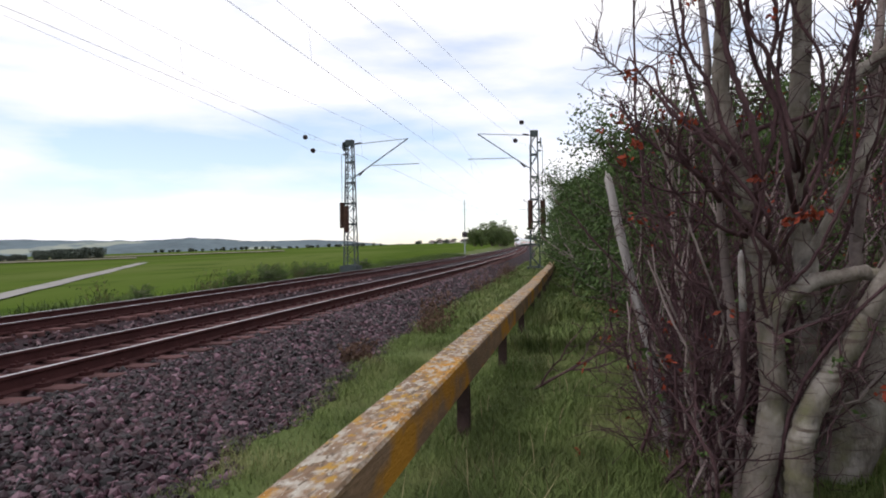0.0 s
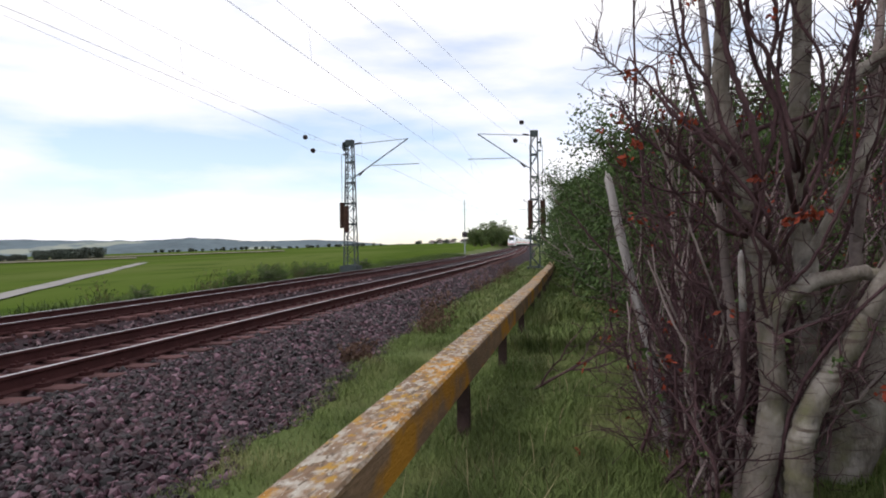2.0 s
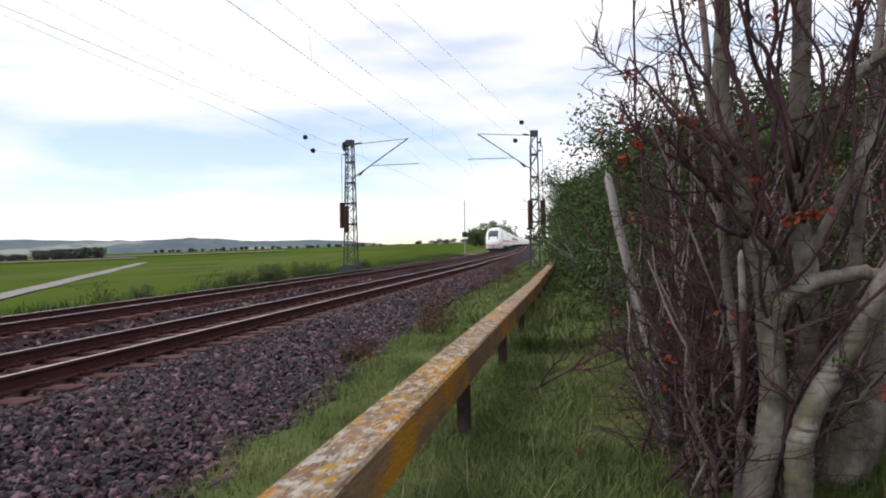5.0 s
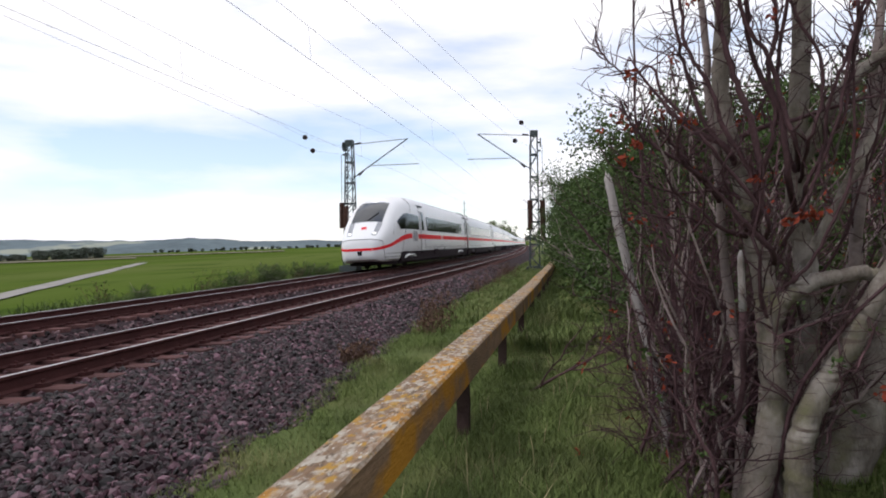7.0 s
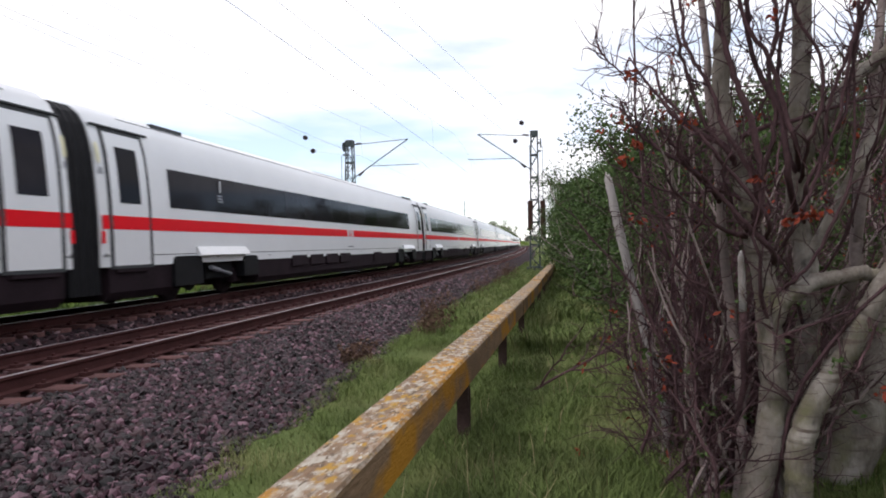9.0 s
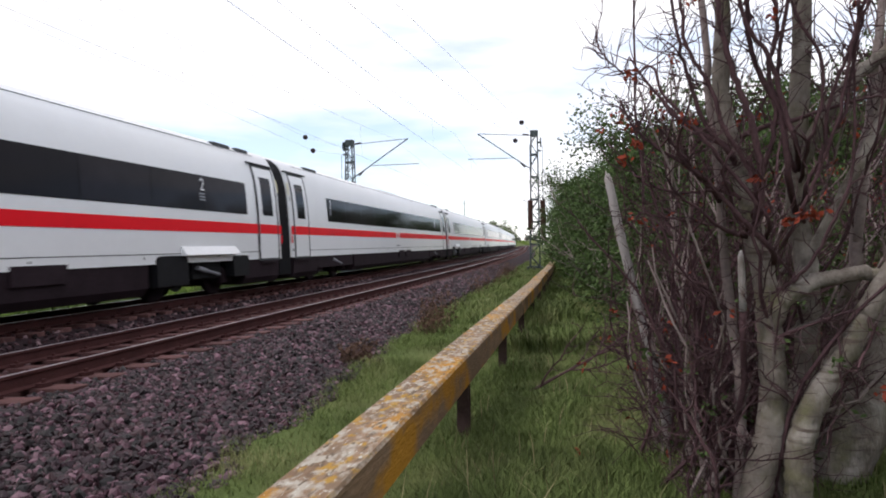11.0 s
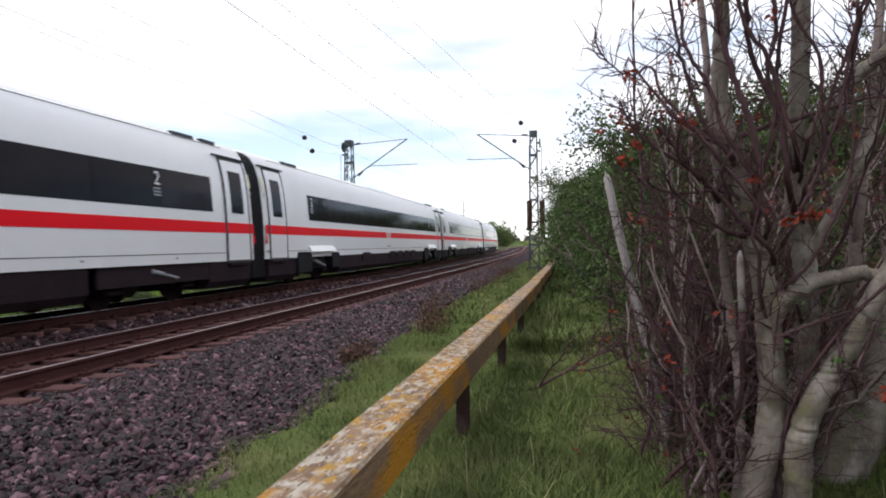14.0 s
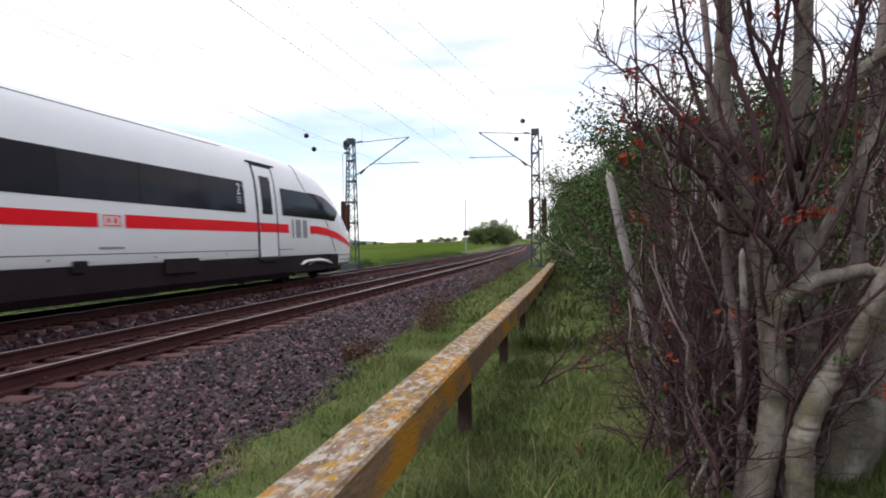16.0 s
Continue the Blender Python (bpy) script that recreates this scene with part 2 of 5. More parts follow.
def big_mesh(name, verts, tris, material):
    """A mesh of triangles from arrays."""
    me = bpy.data.meshes.new(name)
    verts, tris = np.asarray(verts, np.float32), np.asarray(tris, np.int32)
    me.vertices.add(len(verts))
    me.vertices.foreach_set("co", verts.ravel())
    me.loops.add(tris.size)
    me.loops.foreach_set("vertex_index", tris.ravel())
    me.polygons.add(len(tris))
    me.polygons.foreach_set("loop_start", np.arange(0, tris.size, 3, dtype=np.int32))
    me.materials.append(material)
    me.update(calc_edges=True)
    me.validate()
    me.shade_flat()
    return me


def part(name, me, parent, label=""):
    ob = new(name, me)
    ob.parent = parent
    return tagged(ob, label)


def thing(name, label, category, group="", kind="", data=None):
    return tagged(new(name, data), label, category, group, kind)


class Shape:
    """Collects boxes, tubes and lofts into one mesh."""

    def __init__(self):
        self.v, self.f = [], []

    def box(self, x0, x1, y0, y1, z0, z1, m=None, bevel=0.0):
        k = len(self.v)
        c = bevel
        if c:
            ring = [(x0 + c, y0), (x1 - c, y0), (x1, y0 + c), (x1, y1 - c), (x1 - c, y1), (x0 + c, y1), (x0, y1 - c), (x0, y0 + c)]
        else:
            ring = [(x0, y0), (x1, y0), (x1, y1), (x0, y1)]
        pts = [Vector((x, y, z0)) for x, y in ring] + [Vector((x, y, z1)) for x, y in ring]
        self.v += [m @ q if m else q for q in pts]
        n = len(ring)
        self.f += [tuple(k + i for i in reversed(range(n))), tuple(k + n + i for i in range(n))]
        self.f += [(k + i, k + (i + 1) % n, k + n + (i + 1) % n, k + n + i) for i in range(n)]
        return self

    def tube(self, pts, radii, sides=6, cap=True):
        k = len(self.v)
        pts = [Vector(q) for q in pts]
        if not hasattr(radii, "__len__"):
            radii = [radii] * len(pts)
        side = None
        for i, q in enumerate(pts):
            d = (pts[min(i + 1, len(pts) - 1)] - pts[max(i - 1, 0)]).normalized()
            if side is None:
                side = d.orthogonal().normalized()
            side = (side - d * side.dot(d)).normalized()
            other = d.cross(side)
            for j in range(sides):
                a = 2 * math.pi * j / sides
                self.v.append(q + (side * math.cos(a) + other * math.sin(a)) * radii[i])
        for i in range(len(pts) - 1):
            for j in range(sides):
                a, b = k + i * sides + j, k + i * sides + (j + 1) % sides
                self.f.append((a, b, b + sides, a + sides))
        if cap:
            self.f.append(tuple(k + j for j in reversed(range(sides))))
            self.f.append(tuple(k + (len(pts) - 1) * sides + j for j in range(sides)))
        return self

    def loft(self, rings, closed=True, caps=True):
        k, n = len(self.v), len(rings[0])
        for r in rings:
            self.v += [Vector(q) for q in r]
        for i in range(len(rings) - 1):
            for j in range(n if closed else n - 1):
                a, b = k + i * n + j, k + i * n + (j + 1) % n
                self.f.append((a, b, b + n, a + n))
        if caps:
            self.f.append(tuple(k + j for j in reversed(range(n))))
            self.f.append(tuple(k + (len(rings) - 1) * n + j for j in range(n)))
        return self

    def mesh(self, name, material, smooth=False):
        return mesh_of(name, self.v, self.f, material, smooth)


# ---- the line of the track ----
D_NEAR, SPACING, CANT = 6.23, 3.814, 0.0635 / 1.5


def axis(s):
    """x of the near track's axis at s metres along."""
    q = min(max(s, 0.0), 320.0)
    x = -D_NEAR - 0.000774437 * q * q / 2 + 6.590673e-07 * q ** 3
    if s > 320:
        x += (s - 320) * (-0.000774437 * 320 + 3 * 6.590673e-07 * 320 ** 2)
    return x


def on_track(track, s, u, w):
    """A point u metres to the right of the track's axis and w above its rail heads."""
    return Vector((axis(s) - SPACING * track + u - CANT * w, s, 0.00012 * s + w + CANT * u))


def steps(a, b, near=1.0):
    """Stations along the track, closer together near the camera."""
    out, s = [], a
    while s < b:
        out.append(s)
        s += max(near, abs(s) * 0.05)
    return out + [b]


def smooth_step(a, b, x):
    t = min(max((x - a) / (b - a), 0.0), 1.0)
    return t * t * (3 - 2 * t)


def ground_height(x, y):
    u = x - axis(y)
    right = -0.36 + 0.17 * smooth_step(4.5, 5.4, u) + 0.05 * noise.noise((x * 0.6, y * 0.6, 0))
    field = -0.75 + (0.0219 * (x + 14) + 0.0072 * y) + 0.06 * noise.noise((x * 0.2, y * 0.2, 5))
    if u > 0:
        if u < 3.6:
            return -0.75 + (right + 0.75) * smooth_step(2.0, 3.4, u)
        return right + 0.25 * smooth_step(6.5, 12, u)
    return -0.75 + (field + 0.75) * smooth_step(-5.8, -10, u)

# ---- ground ----
def build_ground():
    xs = sorted(set([-4200, -3000, -2000, -1400, -1000, -700, -500, -380, -300, -240, -190, -150, -120, -100, -84, -70, -58, -48, -40] +
                    [-34 + i for i in range(20)] + [-14 + 0.5 * i for i in range(36)] + [4.5, 6, 8, 10, 14, 20, 30, 50, 90, 200, 500, 1500, 4000]))
    ys = sorted(set([-600, -300, -150, -80, -40, -20, -10, -5] + [i * 1.0 for i in range(0, 60)] + [60 + 4 * i for i in range(20)] +
                    [140 + 15 * i for i in range(24)] + [500, 600, 750, 950, 1250, 1700, 2300, 3000, 4200]))
    verts = [(x, y, ground_height(x, y)) for y in ys for x in xs]
    n = len(xs)
    me = bpy.data.meshes.new("ground")
    faces = [(j * n + i, j * n + i + 1, (j + 1) * n + i + 1, (j + 1) * n + i) for j in range(len(ys) - 1) for i in range(n - 1)]
    me.from_pydata(verts, [], faces)
    me.materials.append(M_SOIL)
    me.materials.append(M_FIELD)
    for f in me.polygons:
        c = f.center
        f.material_index = 1 if c.x - axis(c.y) < -9.0 else 0
        f.use_smooth = True
    me.update()
    thing("ground", "grassy railway verge and wide green crop field", "ground", kind="structure", data=me)


def field_strip(name, corners, material, label, lift=0.05):
    """A sheet on the field between four corners, cut finely enough to follow the ground."""
    a, b, c, d = [Vector((x, y, 0)) for x, y in corners]
    v, f, n = [], [], 14
    for i in range(n + 1):
        for j in range(n + 1):
            q = a.lerp(b, i / n).lerp(d.lerp(c, i / n), j / n)
            v.append((q.x, q.y, ground_height(q.x, q.y) + lift))
    for i in range(n):
        for j in range(n):
            k = i * (n + 1) + j
            f.append((k, k + n + 1, k + n + 2, k + 1))
    thing(name, label, "field" if "field" in name else "path", kind="structure", data=mesh_of(name, v, f, material, True))


def build_fields():
    field_strip("farm_path", [(-22, 21.5), (-68, 95), (-70.8, 96.5), (-24.4, 23)], M_PATH, "pale gravel farm path through the green field")
    field_strip("far_field_yellow", [(-260, 1000), (-60, 1000), (-60, 1060), (-260, 1060)], M_FARFIELD, "narrow far yellow flowering field", 0.4)
    field_strip("far_field_bare", [(-144, 139), (-118, 160), (-152, 206), (-187, 181)], M_BROWNFIELD, "far strip of bare brown field", 0.2)
    field_strip("far_field_pale", [(-216, 208), (-127, 272), (-178, 380), (-302, 292)], M_BROWNFIELD, "far grey-green stubble field below the hills", 0.3)


def build_hills():
    for name, dist, height, a0, a1, seed in (("wooded_hills", 2600, 41, -62, -20, 2.0), ("far_hills", 3400, 48, -66, -12, 9.0)):
        v, f, n = [], [], 90
        for i in range(n + 1):
            a = radians(a0 + (a1 - a0) * i / n)
            fade = smooth_step(0, 0.08, i / n) * (1 - smooth_step(0.75, 1.0, i / n))
            top = -8 + fade * height * (0.85 + 0.35 * noise.noise((i * 0.07, seed, 0)) + 0.13 * noise.noise((i * 0.45, seed, 3)))
            for r, z in ((dist - 500, -48), (dist - 200, top * 0.45 - 15), (dist, top), (dist + 400, -48)):
                v.append((math.sin(a) * r, math.cos(a) * r, z))
        for i in range(n):
            for j in range(3):
                k = i * 4 + j
                f.append((k, k + 4, k + 5, k + 1))
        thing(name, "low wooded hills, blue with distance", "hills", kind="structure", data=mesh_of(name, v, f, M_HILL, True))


# ---- track ----
RAIL_PROFILE = ((-0.075, -0.172), (0.075, -0.172), (0.075, -0.160), (0.012, -0.140), (0.009, -0.045), (0.036, -0.032),
                (0.036, -0.006), (0.028, -0.002), (-0.028, -0.002), (-0.036, -0.006), (-0.036, -0.032), (-0.009, -0.045), (-0.012, -0.140), (-0.075, -0.160))
HEAD_PROFILE = ((-0.024, -0.004), (0.024, -0.004), (0.023, 0.001), (0.016, 0.002), (-0.016, 0.002), (-0.023, 0.001))


def build_track(track, name, label):
    root = thing(name, label, "railway track", kind="structure")
    stations = steps(-40, 700, 1.5)
    for u in (0.75, -0.75):
        for nm, profile, material in (("rail", RAIL_PROFILE, M_RAIL), ("rail_head", HEAD_PROFILE, M_RAILHEAD)):
            shape = Shape()
            shape.loft([[on_track(track, s, u + a, b) for a, b in profile] for s in stations])
            part(nm, shape.mesh(nm, material), root, "rusty rail" if nm == "rail" else "worn shiny rail head")
    # sleepers, one mesh for all single ones
    one = Shape().box(-1.3, 1.3, -0.13, 0.13, -0.36, -0.178, bevel=0.02).mesh("sleeper", M_SLEEPER)
    clip = Shape()
    for u in (0.75, -0.75):
        for d in (-0.12, 0.12):
            clip.box(u + d - 0.05, u + d + 0.05, -0.07, 0.07, -0.178, -0.135, bevel=0.012)
            clip.tube([(u + d, 0, -0.14), (u + d, 0, -0.10)], 0.022, 6)
    clip_me = clip.mesh("rail_fastening", M_RAIL)
    far = Shape()
    for i in range(-8, 560):
        s = 1.0 + 0.6 * i
        m = Matrix.Translation(on_track(track, s, 0, 0)) @ pose(0, 0, 0, 0, -math.degrees(math.atan(CANT)), 0)
        if s < 66:
            ob = part("sleeper", one, root)
            ob.matrix_local = m
            if s < 45:
                part("rail_fastening", clip_me, root).matrix_local = m
        else:
            far.box(-1.3, 1.3, -0.13, 0.13, -0.36, -0.178, m)
    tagged(part("far_sleepers", far.mesh("far_sleepers", M_SLEEPER), root), kind="stuff")


def ballast_height(u, s):
    """Top of the ballast, u from the near track's axis."""
    toe = 3.7 - 1.0 * smooth_step(4, 18, s)
    top = -0.232
    if u > 1.55:
        return top + CANT * min(u, 1.6) - 0.205 * min((u - 1.55) / (toe - 1.55), 1.8)
    if u < -5.4:
        return top - 0.23 - 0.55 * min((-5.4 - u) / 1.2, 1.2)
    if -2.5 < u < -1.3:
        t = (-1.3 - u) / 1.2
        return top - 0.02 + CANT * (-1.3 * (1 - t) + (SPACING - 2.5) * t)
    if u <= -2.5:
        return top + CANT * (u + SPACING)
    return top + CANT * u


def stone_field(centres, sizes, rng):
    """Angular stones, each a bent and cut icosahedron, at the centres."""
    bm = bmesh.new()
    bmesh.ops.create_icosphere(bm, subdivisions=1, radius=1.0)
    base = np.array([v.co[:] for v in bm.verts])
    tri = np.array([[v.index for v in f.verts] for f in bm.faces])
    bm.free()
    n, k = len(centres), len(base)
    q = rng.normal(size=(n, 4))
    q /= np.linalg.norm(q, axis=1)[:, None]
    w, x, y, z = q.T
    rot = np.stack([1 - 2 * (y * y + z * z), 2 * (x * y - w * z), 2 * (x * z + w * y), 2 * (x * y + w * z), 1 - 2 * (x * x + z * z), 2 * (y * z - w * x),
                    2 * (x * z - w * y), 2 * (y * z + w * x), 1 - 2 * (x * x + y * y)], 1).reshape(n, 3, 3)
    scale = sizes[:, None] * rng.uniform(0.32, 1.4, (n, 3))
    local = base[None] * rng.uniform(0.62, 1.28, (n, k))[:, :, None] * scale[:, None, :]
    verts = np.einsum("nij,nkj->nki", rot, local) + centres[:, None, :]
    tris = tri[None] + (np.arange(n) * k)[:, None, None]
    return verts.reshape(-1, 3), tris.reshape(-1, 3)


def build_ballast():
    us = [-6.8, -6.6, -6.0, -5.4, -5.0, -3.814, -2.9, -2.5, -1.9, -1.3, -1.0, 0, 1.0, 1.55, 1.9, 2.3, 2.7, 3.1, 3.5, 3.9, 4.2]
    stations = steps(-30, 700, 1.0)
    v = [(axis(s) + u, s, ballast_height(u, s) - 0.015) for s in stations for u in us]
    n = len(us)
    f = [(j * n + i, j * n + i + 1, (j + 1) * n + i + 1, (j + 1) * n + i) for j in range(len(stations) - 1) for i in range(n - 1)]
    bed = thing("ballast_bed", "brown-grey crushed stone ballast bed under the tracks", "ballast", kind="structure", data=mesh_of("ballast_bed", v, f, M_BALLAST, True))

    def scatter(count, s0, s1, u0, u1, size):
        s = s0 + (s1 - s0) * RNG.random(count) ** 1.25
        u = RNG.uniform(u0, u1, count)
        keep = np.array([b < 3.75 - 1.0 * smooth_step(4, 18, a) + 0.25 * noise.noise((a * 1.3, 0, 1)) for a, b in zip(s, u)])
        s, u = s[keep], u[keep]
        # the sleepers' tops and ends stay bare
        past = np.abs((s - 1.0 + 0.3) % 0.6 - 0.3) < 0.15
        bare = past & ((np.abs(u) < 1.34) | (np.abs(u + SPACING) < 1.34)) & (RNG.random(len(s)) < 0.9)
        s, u = s[~bare], u[~bare]
        size = size * RNG.uniform(0.6, 1.35, len(s))
        c = np.array([(axis(a) + b, a, ballast_height(b, a) + RNG.uniform(-0.2, 0.6) * k) for a, b, k in zip(s, u, size)])
        return c, size

    c1, k1 = scatter(33000, 2.4, 14, 1.0, 3.9, 0.035)
    c2, k2 = scatter(20000, 12, 44, 1.0, 3.2, 0.044)
    c3, k3 = scatter(17000, 3, 44, -5.6, 0.6, 0.042)
    c4, k4 = scatter(7000, -10, 2.4, 1.2, 3.9, 0.042)
    c5, k5 = scatter(4500, -10, 3, -5.6, 0.6, 0.044)
    c3[:, 2] -= 0.01
    rng = np.random.default_rng(3)
    near = np.argsort(np.hypot(c1[:, 0] + 2.9, c1[:, 1] - 5.0))
    singles, rest = near[:300], near[300:]
    v, t = stone_field(np.concatenate([c3, c5]), np.concatenate([k3, k5]), rng)
    tagged(part("track_stones", big_mesh("track_stones", v, t, M_STONE_OILY), bed), kind="stuff")
    v, t = stone_field(np.concatenate([c1[rest], c2, c4]), np.concatenate([k1[rest], k2, k4]), rng)
    tagged(part("loose_stones", big_mesh("loose_stones", v, t, M_STONE), bed), kind="stuff")
    kinds = []
    for i in range(12):
        v, t = stone_field(np.zeros((1, 3)), np.array([0.041]), rng)
        kinds.append(big_mesh("stone", v, t, M_STONE_PART))
    for i, k in enumerate(singles):
        ob = part("stone", kinds[i % 12], bed)
        ob.matrix_local = Matrix.Translation(c1[k]) @ pose(0, 0, 0, i * 37 % 360, i * 71 % 360, i * 53 % 360) @ Matrix.Scale(k1[k] / 0.041, 4)


# ---- barrier ----
def barrier_x(s):
    return -0.93 - 0.00026 * s * s


def build_barrier():
    root = thing("guard_barrier", "low weathered brown beam barrier with orange and white lichen", "barrier")
    top, low = 0.425, 0.187
    joints = [-4.4, 0.9, 10.1, 15.9, 21.7, 27.5, 33.3]
    for i in range(len(joints) - 1):
        a, b = joints[i] + 0.006, joints[i + 1] - 0.006
        xa, xb = barrier_x(a), barrier_x(b)
        j = [RNG.uniform(-0.012, 0.012) for _ in range(4)]
        rings = []
        for k in range(11):
            t = k / 10
            x, y = xa + (xb - xa) * t + j[0], a + (b - a) * t
            z = j[1] + 0.008 * math.sin(t * 3 + i)
            w, c = 0.128, 0.014
            rings.append([(x - w, y, low + z + c), (x - w + c, y, low + z), (x + w - c, y, low + z), (x + w, y, low + z + c),
                          (x + w, y, top + z - c), (x + w - c, y, top + z), (x - w + c, y, top + z), (x - w, y, top + z - c)])
        part("beam", Shape().loft(rings).mesh("beam", M_BEAM), root)
    for i in range(14):
        s = -3.2 + 2.72 * i
        x = barrier_x(s) + 0.07
        z = ground_height(x, s) - 0.25
        shape = Shape()
        shape.box(x - 0.045, x + 0.045, s - 0.05, s - 0.038, z, 0.2).box(x - 0.045, x + 0.045, s + 0.038, s + 0.05, z, 0.2).box(x - 0.006, x + 0.006, s - 0.038, s + 0.038, z, 0.2)
        part("post", shape.mesh("post", M_POST), root, "rusty steel post")


# ---- masts and wires ----
def lattice_mast(name, x, y, z0, z1, base, tip, label, weights, arm_side, reach):
    """A tapering lattice mast with an arm towards the track; base and tip are half widths."""
    root = thing(name, label, "catenary mast", group="catenary masts")

    def half(z):
        return base + (tip - base) * (z - z0) / (z1 - z0)

    for sx in (-1, 1):
        for sy in (-1, 1):
            part("corner_post", Shape().tube([(x + sx * half(z0), y + sy * half(z0), z0), (x + sx * half(z1), y + sy * half(z1), z1)], 0.042, 4).mesh("corner_post", M_MAST), root)
    levels = np.linspace(z0 + 0.25, z1 - 0.1, 13)
    for i in range(12):
        a, b = levels[i], levels[i + 1]
        for sy in (-1, 1):
            sgn = 1 if i % 2 else -1
            part("brace", Shape().tube([(x - sgn * half(a), y + sy * half(a), a), (x + sgn * half(b), y + sy * half(b), b)], 0.026, 4).mesh("brace", M_MAST), root)
        for sx in (-1, 1):
            part("brace", Shape().tube([(x + sx * half(a), y - half(a), a), (x + sx * half(b), y + half(b), b)], 0.026, 4).mesh("brace", M_MAST), root)
        if i % 2 == 0:
            h = half(a) + 0.03
            part("batten", Shape().box(x - h, x + h, y - h, y + h, a - 0.05, a + 0.05).mesh("batten", M_MAST), root)
    h = half(z1) + 0.04
    part("cap", Shape().box(x - h, x + h, y - h, y + h, z1 - 0.35, z1).mesh("cap", M_MAST), root)
    part("foot_plate", Shape().box(x - base - 0.2, x + base + 0.2, y - base - 0.2, y + base + 0.2, z0 - 0.5, z0 + 0.25, bevel=0.03).mesh("foot_plate", M_MAST), root)
    for wx, wy, w0, w1 in weights:
        shape, line, rad = Shape(), [], []
        for i in range(9):
            a, k = w0 + (w1 - w0) * i / 9, (w1 - w0) / 9
            line += [(x + wx, y + wy, a + e * k) for e in (0.0, 0.08, 0.92, 0.99)]
            rad += [0.13, 0.165, 0.165, 0.13]
        shape.tube(line, rad, 12)
        weight = part("tension_weight", shape.mesh("tension_weight", M_RUST), root, "stack of rusty brown iron weights")
        part("weight_rope", Shape().tube([(x + wx, y + wy, w1), (x + wx, y + wy, z1 - 0.9)], 0.018, 5).mesh("weight_rope", M_WIRE), weight)
    # arm: rising tube, tie and steady arm, with insulators
    ex = x + arm_side * reach
    zt, zr = z1 - 0.05, z1 - 2.35
    part("top_tie", Shape().tube([(x + arm_side * tip, y, z1 - 0.28), (ex, y, zt)], 0.022, 5).mesh("top_tie", M_MAST), root)
    part("cantilever_tube", Shape().tube([(x + arm_side * half(zr), y, zr), (ex, y, zt)], 0.034, 6).mesh("cantilever_tube", M_MAST), root)
    part("steady_arm", Shape().tube([(x + arm_side * reach * 0.33, y, zr + 0.72), (x + arm_side * reach * 1.18, y, zr + 0.74)], 0.022, 5).mesh("steady_arm", M_MAST), root)
    for px, pz, qx, qz in ((0.1, zr + 0.12, 0.24, zr + 0.42), (0.06, z1 - 0.25, 0.2, z1 - 0.2)):
        part("insulator", Shape().tube([(x + arm_side * reach * px * 1.6, y, pz), (x + arm_side * reach * qx, y, qz)], 0.055, 8).mesh("insulator", M_INSUL), root, "dark ribbed insulator")
    return root


def signal_mast(x, y):
    z = ground_height(x, y)
    root = thing("signal_mast", "slim pale grey mast with a dark signal box beside the field", "signal mast")
    part("pole", Shape().tube([(x, y, z - 0.3), (x, y, 4.0), (x, y, 8.15)], [0.09, 0.075, 0.05], 8).mesh("pole", M_POLE), root)
    part("signal_box", Shape().box(x - 0.36, x + 0.36, y - 0.3, y + 0.2, 2.35, 3.15, bevel=0.05).mesh("signal_box", M_INSUL), root, "dark signal box")
    part("cross_arm", Shape().tube([(x - 0.3, y, 6.6), (x + 0.45, y, 6.6)], 0.04, 6).mesh("cross_arm", M_POLE), root)
    part("cross_arm", Shape().tube([(x - 0.25, y, 7.6), (x + 0.3, y, 7.6)], 0.03, 6).mesh("cross_arm", M_POLE), root)
    part("foot_plate", Shape().box(x - 0.25, x + 0.25, y - 0.25, y + 0.25, z - 0.3, z + 0.12, bevel=0.03).mesh("foot_plate", M_MAST), root)


def wire(name, a, b, sag, radius, label):
    pts = [a.lerp(b, i / 14) - Vector((0, 0, sag * 4 * (i / 14) * (1 - i / 14))) for i in range(15)]
    return thing(name, label, "overhead wire", group="overhead wires", data=Shape().tube(pts, radius, 5).mesh(name, M_WIRE))


def blob_insulator(at, way):
    d = Vector(way).normalized() * 0.13
    at = Vector(at)
    pts = [at - d, at - d * 0.8, at - d * 0.6, at, at + d * 0.6, at + d * 0.8, at + d]
    return Shape().tube(pts, [0.03, 0.085, 0.115, 0.125, 0.115, 0.085, 0.03], 10).mesh("wire_insulator", M_INSUL)


